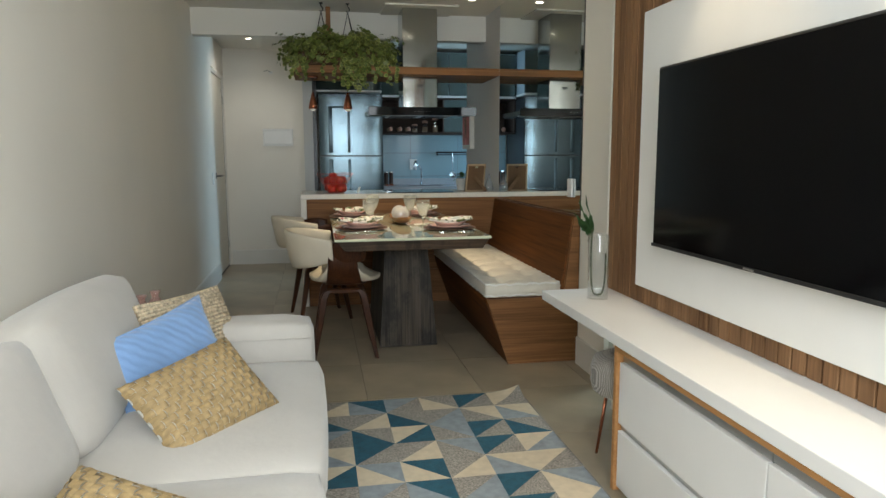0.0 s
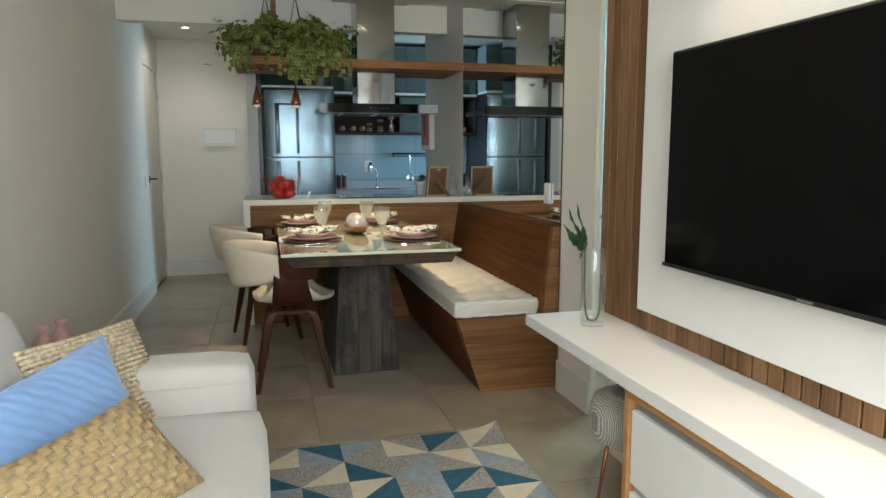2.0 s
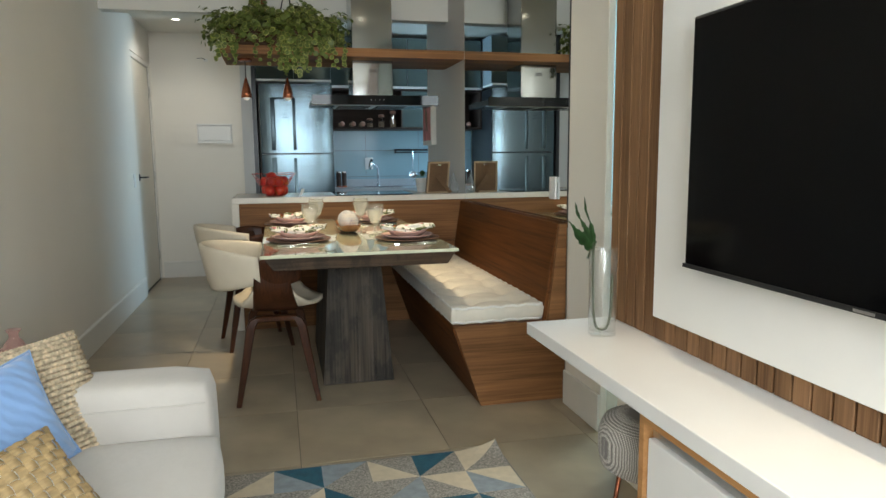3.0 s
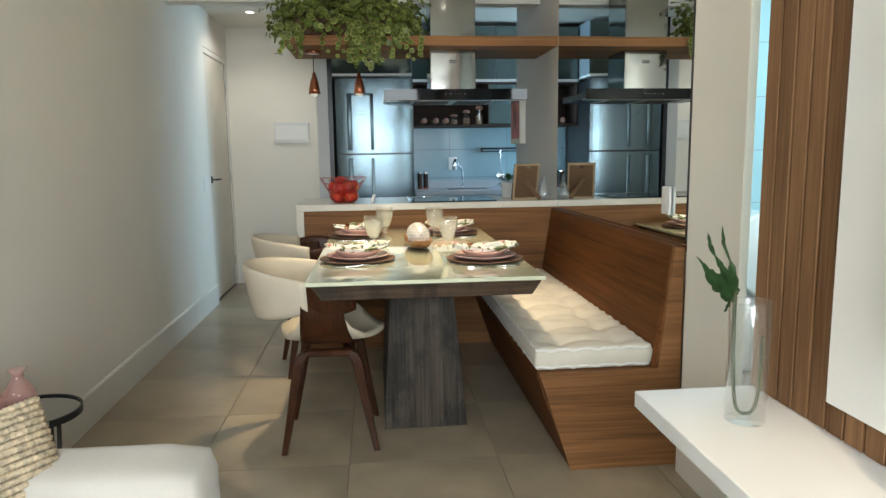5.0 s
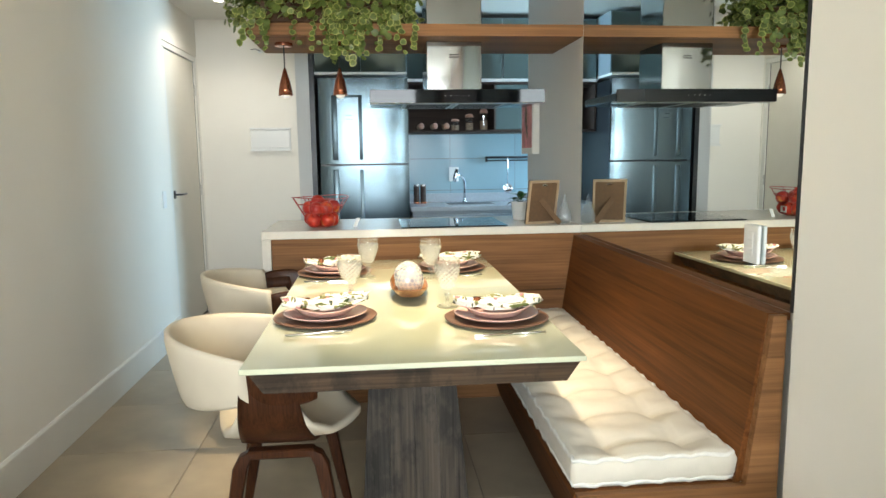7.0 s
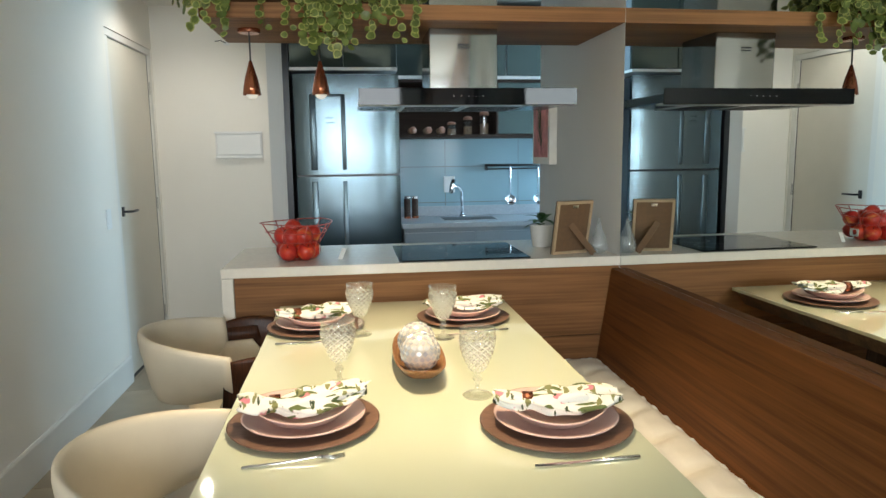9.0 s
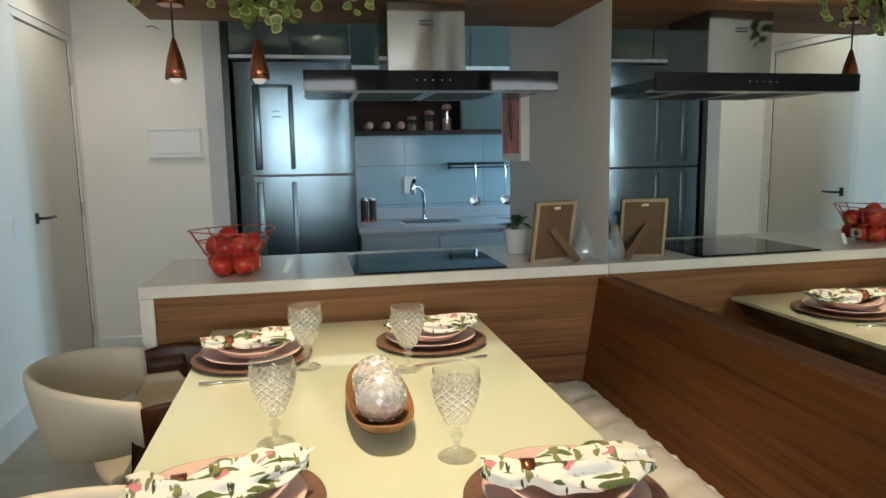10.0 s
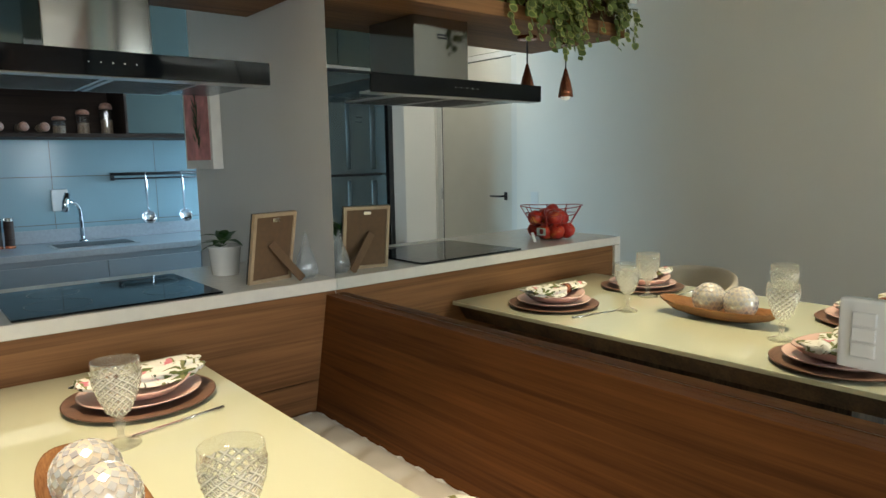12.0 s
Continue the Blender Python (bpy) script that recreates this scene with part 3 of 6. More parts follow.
table = thing("dining_table", (-0.96, -0.9, 0), "rustic oak pedestal dining table with glossy pale green glass top", "table")
part("glass_top", cube((-1.415, -1.765, 0.748), (-0.512, -0.015, 0.763), 0.002), GLASSTOP, table, "pale green painted glass top")
part("table_apron", prism([(-1.40, 0.747), (-0.52, 0.747), (-0.56, 0.69), (-1.36, 0.69)], "y", -1.745, -0.04, 0.002), RUSTIC_X, table, "rustic oak edge with slanted underside")
bm = bmesh.new()
for i in range(4):
    a0, a1 = -1.133 + 0.093 * i, -1.133 + 0.093 * (i + 1) - 0.001
    b0, b1 = -1.09 + 0.0665 * i, -1.09 + 0.0665 * (i + 1) - 0.001
    bmp = bmesh.new()
    vs = [bmp.verts.new(p) for p in ((a0, -1.335, 0.006), (a1, -1.335, 0.006), (a1, -1.30, 0.006), (a0, -1.30, 0.006), (b0, -1.335, 0.69), (b1, -1.335, 0.69), (b1, -1.30, 0.69), (b0, -1.30, 0.69))]
    for f in ((0, 1, 2, 3), (4, 5, 6, 7), (0, 1, 5, 4), (1, 2, 6, 5), (2, 3, 7, 6), (3, 0, 4, 7)):
        bmp.faces.new([vs[k] for k in f])
    part("plank", bmp, RUSTIC, table)
bm.free()
part("pedestal", prism([(-1.131, 0.004), (-0.763, 0.004), (-0.826, 0.689), (-1.088, 0.689)], "y", -1.299, -0.45), RUSTIC, table, "tapered rustic oak pedestal")

cushion = thing("bench_mattress", (-0.3, -0.9, 0.396), "cream tufted futon mattress on the bench", "cushion")
bm = bmesh.new()
X0, X1, Y0, Y1 = -0.545, -0.098, -1.775, -0.02
nx, ny = 24, 84
grid = {}
for iz in (0, 1):
    for i in range(nx + 1):
        for j in range(ny + 1):
            u, v = i / nx, j / ny
            x, y = X0 + (X1 - X0) * u, Y0 + (Y1 - Y0) * v
            edge = min(u, 1 - u) * (X1 - X0), min(v, 1 - v) * (Y1 - Y0)
            rim = min(1, min(edge) / 0.03)
            t = 1e9
            for cu in (0.25, 0.75):
                for k in range(8):
                    cv = (k + 0.5) / 8.2
                    t = min(t, math.hypot(x - (X0 + (X1 - X0) * cu), y - (Y0 + (Y1 - Y0) * cv)))
            dip = 0.024 * math.exp(-(t / 0.045) ** 2) + 0.003 * (1 + math.sin(y * 57 + 2.5 * math.sin(x * 14)))
            ty = abs(((y - Y0) / (Y1 - Y0) * 8.2 - 0.5) % 1.0 - 0.0)
            ty = min(ty, 1 - ty) * (Y1 - Y0) / 8.2
            tx = min(abs(u - 0.25), abs(u - 0.75)) * (X1 - X0)
            dip += 0.011 * math.exp(-(ty / 0.013) ** 2) + 0.008 * math.exp(-(tx / 0.013) ** 2)
            z = (0.480 + 0.006 * rim - dip * rim + 0.003 * noise.noise((x * 20, y * 20, 0))) if iz else 0.398
            grid[iz, i, j] = bm.verts.new((x, y, z))
for i in range(nx):
    for j in range(ny):
        for iz in (0, 1):
            bm.faces.new([grid[iz, i, j], grid[iz, i + 1, j], grid[iz, i + 1, j + 1], grid[iz, i, j + 1]])
ringk = [(i, 0) for i in range(nx)] + [(nx, j) for j in range(ny)] + [(i, ny) for i in range(nx, 0, -1)] + [(0, j) for j in range(ny, 0, -1)]
mids = []
for i, j in ringk:
    a, b = grid[0, i, j].co, grid[1, i, j].co
    out = Vector(((i == nx) - (i == 0), (j == ny) - (j == 0), 0))
    mids.append((bm.verts.new(a.lerp(b, 0.3) + out * 0.008), bm.verts.new(a.lerp(b, 0.75) + out * 0.008)))
for k in range(len(ringk)):
    l = (k + 1) % len(ringk)
    a, b = ringk[k], ringk[l]
    bm.faces.new([grid[0, a[0], a[1]], grid[0, b[0], b[1]], mids[l][0], mids[k][0]])
    bm.faces.new([mids[k][0], mids[l][0], mids[l][1], mids[k][1]])
    bm.faces.new([mids[k][1], mids[l][1], grid[1, b[0], b[1]], grid[1, a[0], a[1]]])
part("mattress_body", bm, MATTRESS, cushion, smooth=True)
rim = [grid_co for grid_co in [(X0 - 0.002, Y0 - 0.002), (X1, Y0 - 0.002), (X1, Y1), (X0 - 0.002, Y1)]]
PIPING = plain("mattress_piping", (0.78, 0.76, 0.70), 0.8, var=0.05, scale=60, bump=0.2)
for z in (0.407, 0.474):
    run = []
    for (xa, ya), (xb, yb) in zip(rim, rim[1:] + rim[:1]):
        cnt = int(math.hypot(xb - xa, yb - ya) / 0.02)
        for k in range(cnt):
            u = k / cnt
            x, y = xa + (xb - xa) * u, ya + (yb - ya) * u
            run.append((x + 0.002 * math.sin(61 * y), y + 0.002 * math.sin(53 * x), z + 0.0035 * math.sin(70 * (x + y)) + 0.002 * math.sin(173 * (x - y))))
    part("piping", tube(run, 0.0065, 6, closed=True), PIPING, cushion, "off-white piped seam", smooth=True)

# ---- shelf, hood, kitchen ----
shelf = thing("hanging_shelf", (-0.8, 0.3, 1.85), "walnut shelf hung over the counter", "shelf")
part("board", cube((-1.665, 0.0, 1.877), (0.0055, 0.60, 1.935), 0.001), WOOD_X, shelf)
part("post", cube((-1.395, 0.28, 1.936), (-1.358, 0.32, CEIL_Z - 0.001), 0.001), WOOD_X, shelf, "walnut hanging post")

hood = thing("cooker_hood", (-0.63, 0.28, 1.55), "steel and black glass island cooker hood above the hob", "hood")
part("front_glass", cube((-1.078, 0.02, 1.553), (-0.185, 0.032, 1.620), 0.001), HOODGL, hood, "glossy black glass control panel")
part("canopy", cube((-1.078, 0.033, 1.560), (-0.185, 0.52, 1.60), 0.004), STEEL, hood)
part("canopy_lip", cube((-1.078, 0.033, 1.551), (-0.185, 0.10, 1.5595), 0.002), ALU, hood)
part("filter", cube((-0.90, 0.10, 1.553), (-0.64, 0.48, 1.5615), 0.002), ALU, hood)
# Black bars paint the shade inside the filter's open slots.
for k in range(16):
    for x0 in (-0.885, -0.615):
        part("filter_slot", cube((x0, 0.115 + 0.022 * k, 1.5518), (x0 + 0.23, 0.123 + 0.022 * k, 1.5528)), BLACK, hood)
part("filter", cube((-0.63, 0.10, 1.553), (-0.37, 0.48, 1.5615), 0.002), ALU, hood)
part("chimney", cube((-0.779, 0.16, 1.601), (-0.490, 0.46, 1.876), 0.003), POLISHED, hood, "brushed steel chimney")
part("chimney_upper", cube((-0.779, 0.16, 1.936), (-0.490, 0.46, CEIL_Z - 0.013), 0.003), POLISHED, hood, "brushed steel chimney")

hob = thing("cooktop", (-0.65, 0.24, 0.921), "black glass cooktop set on the counter", "cooktop")
part("glass_plate", cube((-0.934, 0.006, 0.921), (-0.380, 0.475, 0.927), 0.002), BLACKGL, hob)
part("control_strip", cube((-0.63, 0.43, 0.9271), (-0.46, 0.45, 0.9276)), BLACK, hob, "dull black touch controls")
for hx, hy, hr in ((-0.80, 0.15, 0.085), (-0.78, 0.35, 0.07), (-0.50, 0.15, 0.07), (-0.50, 0.33, 0.085)):
    part("burner_mark", lathe([(hr, 0), (hr + 0.0015, 0), (hr + 0.0015, 0.0004), (hr, 0.0004), (hr, 0)], (hx, hy, 0.9271), 36), STEEL_SHADED, hob, "thin grey ring")

fridge = thing("fridge", (-1.18, 2.0, 0), "two-door brushed steel fridge with recessed handles", "fridge")
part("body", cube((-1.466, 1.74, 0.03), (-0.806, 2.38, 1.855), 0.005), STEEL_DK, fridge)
for nm, a, b in (("lower_door", 0.05, 1.218), ("upper_door", 1.232, 1.86)):
    arc = [(-1.466 + 0.66 * i / 24, 1.700 - 0.022 * (1 - (2 * i / 24 - 1) ** 4)) for i in range(25)]
    bm = prism(arc + [(-0.806, 1.738), (-1.466, 1.738)], "z", a, b)
    part(nm, bm, STEEL, fridge, "brushed steel door")
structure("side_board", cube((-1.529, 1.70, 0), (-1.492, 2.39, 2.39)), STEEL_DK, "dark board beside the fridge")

kit = thing("sink_cabinet", (0.3, 2.1, 0), "grey kitchen base cabinet with stone top and sink", "cabinet")
part("body", cube((-0.775, 1.87, 0.1), (1.2, BACK - 0.002, 0.85)), KCAB, kit)
part("worktop", cube((-0.79, 1.85, 0.851), (1.2, BACK - 0.002, 0.885), 0.002), KTOP, kit, "grey stone worktop")
part("upstand", cube((-0.79, BACK - 0.02, 0.886), (1.2, BACK - 0.003, 0.96), 0.002), KTOP, kit)
for i in range(4):
    part("door", cube((-0.77 + 0.49 * i, 1.852, 0.11), (-0.285 + 0.49 * i, 1.869, 0.82), 0.002), KCAB, kit)

upper = thing("wall_cabinet", (0.0, 2.2, 1.46), "dark wood wall cabinet with open niche and pale glass doors", "cabinet")
for a, b in (((-0.80, 2.02, 1.465), (0.75, 2.395, 1.485)), ((-0.80, 2.02, 1.845), (0.75, 2.395, 1.862)), ((-0.80, 2.02, 1.486), (-0.782, 2.395, 1.844)), ((-0.10, 2.02, 1.486), (-0.085, 2.375, 1.844)), ((-0.781, 2.376, 1.486), (0.75, 2.395, 1.844))):
    part("board", cube(a, b, 0.001), NICHE, upper)
part("glass_door", cube((-0.084, 2.03, 1.488), (0.22, 2.045, 1.842), 0.001), CABGL, upper, "glass cabinet door")
part("glass_door", cube((0.23, 2.03, 1.488), (0.74, 2.045, 1.842), 0.001), CABGL, upper, "glass cabinet door")
part("light_rail", cube((-0.80, 2.0, 1.863), (0.75, 2.39, 1.885), 0.001), LACQ, upper, "white rail")
part("top_box", cube((-0.80, 2.04, 1.886), (0.75, 2.39, 2.36)), KCAB, upper)
for i in range(4):
    part("glass_door", cube((-0.795 + 0.385 * i, 2.02, 1.89), (-0.42 + 0.385 * i, 2.038, 2.35), 0.002), CABGL, upper, "greenish mirrored door")
over = thing("fridge_cabinet", (-1.2, 2.0, 1.9), "mirrored cabinet above the fridge", "cabinet")
part("light_rail", cube((-1.490, 1.72, 1.885), (-0.81, 2.39, 1.905), 0.001), LACQ, over, "white rail")
part("body", cube((-1.490, 1.76, 1.906), (-0.81, 2.39, 2.37)), KCAB, over)
for i in range(2):
    part("glass_door", cube((-1.488 + 0.339 * i, 1.74, 1.91), (-1.153 + 0.339 * i, 1.758, 2.365), 0.002), CABGL, over, "mirrored door")

# ---- tv wall ----
panel = structure("slat_backing", cube((-0.135, -6.2, 0.556), (-0.1201, -2.575, CEIL_Z)), DARKWOOD, "dark backing of the slatted wall")
y = -2.575
while y > -6.1:
    part("slat", cube((-0.155, y - 0.0545, 0.6006), (-0.1355, y, CEIL_Z - 0.001), 0.002), SLAT, panel)
    y -= 0.0615
part("white_board", cube((-0.175, -5.6, 0.678), (-0.1555, -2.905, 1.80), 0.002), MATTE, panel, "white painted board")
tv = thing("television", (-0.2, -3.75, 0.88), "large flat black television switched off, hung on a white panel", "television")
part("screen", cube((-0.2405, -4.335, 0.893), (-0.236, -3.172, 1.541), 0.001), TVGL, tv, "dark glossy screen")
part("casing", cube((-0.2355, -4.345, 0.88), (-0.20, -3.16, 1.55), 0.004), BLACK, tv)
part("wall_bracket", cube((-0.1995, -4.0, 1.0), (-0.176, -3.5, 1.4)), BLACK, tv)
part("bezel", cube((-0.242, -4.345, 0.881), (-0.2358, -3.16, 0.8925), 0.001), BLACK, tv)
part("badge", cube((-0.2435, -3.79, 0.884), (-0.2422, -3.74, 0.890)), ALU, tv, "small maker's badge")

cab = thing("tv_cabinet", (-0.3, -4.2, 0), "low white drawer cabinet with oak frame under the television ledge", "cabinet")
part("ledge", cube((-0.478, -6.0, 0.557), (-0.1355, -2.577, 0.600), 0.002), LACQ, cab, "long white ledge top")
part("body", cube((-0.43, -6.0, 0.02), (-0.1201, -3.36, 0.53)), KCAB, cab)
part("frame", prism([(-3.335, 0.0), (-3.357, 0.0), (-3.357, 0.53), (-6.0, 0.53), (-6.0, 0.5555), (-3.335, 0.5555)], "x", -0.46, -0.1202, 0.001), OAK_Y, cab, "oak frame")
for i in range(3):
    ya = -3.362 - 0.82 * i
    for z0, z1 in ((0.02, 0.235), (0.262, 0.49)):
        part("drawer", cube((-0.450, ya - 0.815, z0), (-0.4315, ya, z1), 0.002), LACQ, cab, "white drawer front")
        part("handle_rail", cube((-0.437, ya - 0.815, z1 + 0.002), (-0.4305, ya, z1 + 0.025), 0.001), ALU, cab, "aluminium grip rail")

# ---- sofa ----
sofa = thing("sofa", (-2.0, -3.8, 0), "off-white suede sofa with rounded arm against the wall", "sofa")
for z, yy in ((0.505, -2.8655),):
    part("seam", tube([(-2.15, yy, z), (-1.85, yy - 0.002, z), (-1.60, yy, z), (-1.548, yy + 0.006, z)], 0.0022, 6), SOFA, sofa, smooth=True)
part("base", soft_box((-2.45, -4.85, 0.06), (-1.56, -2.68, 0.27), 0.03), SOFA, sofa, smooth=True)
part("arm", soft_box((-2.44, -2.86, 0.08), (-1.535, -2.64, 0.565), 0.05, puff=0.006), SOFA, sofa, smooth=True)
part("back_frame", soft_box((-2.47, -4.86, 0.08), (-2.22, -2.68, 0.74), 0.06), SOFA, sofa, smooth=True)
for a, b, c, d in ((-3.845, -2.865, -3.722, -2.80), (-4.83, -3.85, -4.84, -3.724)):
    part("seat_cushion", soft_box((-2.18, a, 0.25), (-1.50, b, 0.43), 0.045, puff=0.012), SOFA, sofa, smooth=True)
    bm = soft_box((-0.13, c, 0.0), (0.12, d, 0.41), 0.075, puff=0.02)
    bm.transform(Matrix.Translation((-2.20, 0, 0.385)) @ Matrix.Rotation(radians(-19), 4, "Y"))
    part("back_cushion", bm, SOFA, sofa, smooth=True)

# ---- rug ----
rug = thing("rug", (-1.2, -3.2, 0), "short pile rug with triangles in petrol blue, grey and cream", "rug")
part("rug_body", cube((-2.09, -4.42, 0.0005), (-0.494, -2.284, 0.009)), TWEED, rug)

# ---- floor tiles ----
flo = structure("floor", cube((LW - 0.28, -6.39, -0.0055), (2.04, BACK - 0.001, -0.005)), GROUT, "large beige porcelain tiles with thin joints")
tile_mesh = None
xs = [-1.88 + 0.6 * k for k in range(-2, 7)]
ys = [-2.24 + 0.59 * k for k in range(-7, 9)]
for x in xs:
    for yy in ys:
        if x + 0.597 > 2.3:
            continue
        if tile_mesh is None:
            bm = cube((0.0015, 0.0015, -0.0048), (0.5985, 0.5885, 0.0))
            t0 = part("tile", bm, TILE, flo)
            t0.location = (x, yy, 0)
            tile_mesh = t0.data
        else:
            t0 = new("tile", tile_mesh)
            t0.parent = flo
            t0.location = (x, yy, 0)
# ---- where the table's things stand ----
CHAIR1 = (-1.36, -1.34, 0)
CHAIR2 = (-1.50, -0.33, 12)
PLATES = [(-1.233, -1.250, 8), (-0.680, -1.340, -10), (-1.253, -0.385, 10), (-0.727, -0.345, 5)]
GOBLETS = [(-1.160, -0.998), (-0.818, -1.136), (-1.100, -0.508), (-0.833, -0.595)]
BOAT = (-0.942, -0.882)
FORKS = [(-1.24, -1.445, 186)]
KNIVES = [(-0.665, -1.53, 2), (-1.27, -0.585, 182), (-0.70, -0.55, 10)]
# pillows: kind, then width, height, thickness and pose


def lean(at, across, up):
    """A pose with its x along across and its z near up."""
    X = Vector(across).normalized()
    Z = Vector(up)
    Z = (Z - X * Z.dot(X)).normalized()
    Y = Z.cross(X)
    m = Matrix((X, Y, Z)).transposed().to_4x4()
    m.translation = at
    return m


PILLOWS = [
    ("knit", (0.42, 0.40, 0.10, lean((-1.975, -2.90, 0.515), (0.199, 0.289, 0.0), (-0.146, 0.05, 0.31)))),
    ("blue", (0.50, 0.29, 0.09, lean((-2.02, -3.175, 0.545), (0.22, 0.39, 0.06), (-0.067, 0.02, 0.19)))),
    ("strap", (0.41, 0.29, 0.11, lean((-1.858, -3.50, 0.508), (0.248, 0.303, 0.052), (-0.195, 0.04, 0.165)))),
    ("strap", (0.46, 0.30, 0.11, lean((-1.885, -4.26, 0.46), (0.39, -0.2, -0.05), (-0.08, 0.26, 0.14)))),
    ("blue", (0.46, 0.30, 0.11, lean((-2.12, -4.36, 0.50), (0.35, -0.22, 0.0), (-0.12, 0.2, 0.14)))),
]
# ---- things on and round the table ----
TT = 0.763      # the table's surface


def chair(label):
    """An upholstered bentwood armchair that faces +x, its origin on the floor."""
    ob = thing("dining_chair", (0, 0, 0), label, "chair", "chairs at the dining table")

    def shell(inset, thick, ext, rise=0.235):
        bm = bmesh.new()
        ns, nw = 28, 12
        rows = []
        for side in (0, 1):
            g = []
            for i in range(ns + 1):
                s = -1 + 2 * i / ns
                a = abs(s)
                if a < 0.5:
                    y, z, ny, nz = a / 0.5 * 0.19, 0.435 + 0.03 * (a / 0.5) ** 2, 0, 1
                else:
                    k = (a - 0.5) / 0.5
                    y, z = 0.19 + 0.085 * math.sin(min(1, k * 1.7) * math.pi / 2), 0.465 + rise * k ** 1.1
                    ny, nz = -min(1, k * 2.2), 1 - min(1, k * 2.2)
                    l = math.hypot(ny, nz)
                    ny, nz = ny / l, nz / l
                half = ext[0] + ext[1] * (1 - a ** ext[2])
                cx = 0.015 - 0.03 * a
                off = inset + thick * side
                sg = 1 if s >= 0 else -1
                row = []
                for j in range(nw + 1):
                    u = -1 + 2 * j / nw
                    lift = (0.045 if u < 0 else 0.03) * abs(half * u / 0.23) ** 2.5 * (1 - a) ** 0.6
                    row.append(bm.verts.new((cx + half * u, sg * (y + ny * off), z + nz * off + lift)))
                g.append(row)
            rows.append(g)
        for g in rows:
            for i in range(ns):
                for j in range(nw):
                    bm.faces.new((g[i][j], g[i + 1][j], g[i + 1][j + 1], g[i][j + 1]))
        a, b = rows
        for j in range(nw):
            bm.faces.new((a[0][j], a[0][j + 1], b[0][j + 1], b[0][j])), bm.faces.new((a[ns][j], a[ns][j + 1], b[ns][j + 1], b[ns][j]))
        for i in range(ns):
            bm.faces.new((a[i][0], a[i + 1][0], b[i + 1][0], b[i][0])), bm.faces.new((a[i][nw], a[i + 1][nw], b[i + 1][nw], b[i][nw]))
        return bm
    part("seat_shell", shell(0.0, 0.012, (0.072, 0.058, 1.2)), DARKWOOD, ob, "bent walnut plywood shell", smooth=True)
    part("seat_pad", shell(0.013, 0.022, (0.05, 0.17, 1.35), 0.185), LEATHER, ob, "cream leatherette pad", smooth=True)

    def band(t0, t1, n, z_lo, z_hi, thick, out, taper):
        bm = bmesh.new()
        g = []
        for i in range(n + 1):
            t = t0 + (t1 - t0) * i / n
            k = abs(2 * i / n - 1)
            ring = []
            hi = z_hi - 0.045 * k ** 2 * taper
            lo = z_lo + 0.06 * k ** 2 * taper
            for m in range(16):
                q = 2 * math.pi * m / 16
                zz = (hi + lo) / 2 + (hi - lo) / 2 * math.copysign(abs(math.sin(q)) ** 0.6, math.sin(q))
                lean = 0.045 * (zz - 0.55) / 0.22
                rx, ry = 0.315 + lean, 0.262 + lean * 0.6
                dd = thick * math.copysign(abs(math.cos(q)) ** 0.7, math.cos(q)) + out
                ring.append(bm.verts.new((0.02 - (rx + dd) * math.cos(t), (ry + dd) * math.sin(t), zz)))
            g.append(ring)
        for p, q in zip(g, g[1:]):
            for m in range(16):
                bm.faces.new((p[m], p[(m + 1) % 16], q[(m + 1) % 16], q[m]))
        bm.faces.new(g[0]), bm.faces.new(g[-1])
        return bm
    part("backrest", band(radians(-76), radians(76), 40, 0.55, 0.785, 0.017, 0, 1.0), LEATHER, ob, "cream leatherette wrap-round backrest", smooth=True)
    for sgn in (1, -1):
        part("arm", band(radians(75 * sgn), radians(108 * sgn), 10, 0.60, 0.735, 0.009, 0, 0.3), DARKWOOD, ob, "walnut arm piece", smooth=True)
        part("leg_frame", cube((-0.10, sgn * 0.15 - 0.022, 0.405), (0.10, sgn * 0.15 + 0.022, 0.432), 0.005), DARKWOOD, ob)
    for sx in (1, -1):
        for sy in (1, -1):
            bm = bmesh.new()
            prof = [(0.075, 0.15, 0.428, 0.018, 0.021), (0.102, 0.152, 0.415, 0.021, 0.021), (0.120, 0.157, 0.38, 0.022, 0.020), (0.152, 0.172, 0.2, 0.018, 0.016), (0.19, 0.19, 0.0, 0.012, 0.011)]
            rr = []
            for x, y, z, a, b in prof:
                rr.append([bm.verts.new((sx * x + u * a, sy * y + v * b, z)) for u, v in ((-1, -0.6), (-0.8, -1), (0.8, -1), (1, -0.6), (1, 0.6), (0.8, 1), (-0.8, 1), (-1, 0.6))])
            for p, q in zip(rr, rr[1:]):
                for m in range(8):
                    bm.faces.new((p[m], p[(m + 1) % 8], q[(m + 1) % 8], q[m]))
            bm.faces.new(rr[0]), bm.faces.new(rr[-1])
            part("leg", bm, DARKWOOD, ob)
    return ob


ch = chair("cream leatherette and walnut bentwood armchair drawn up to the dining table")
ch.matrix_basis = pose(*CHAIR1[:2], 0, 0, 0, CHAIR1[2])
ch2 = copy_thing(ch, pose(*CHAIR2[:2], 0, 0, 0, CHAIR2[2]))

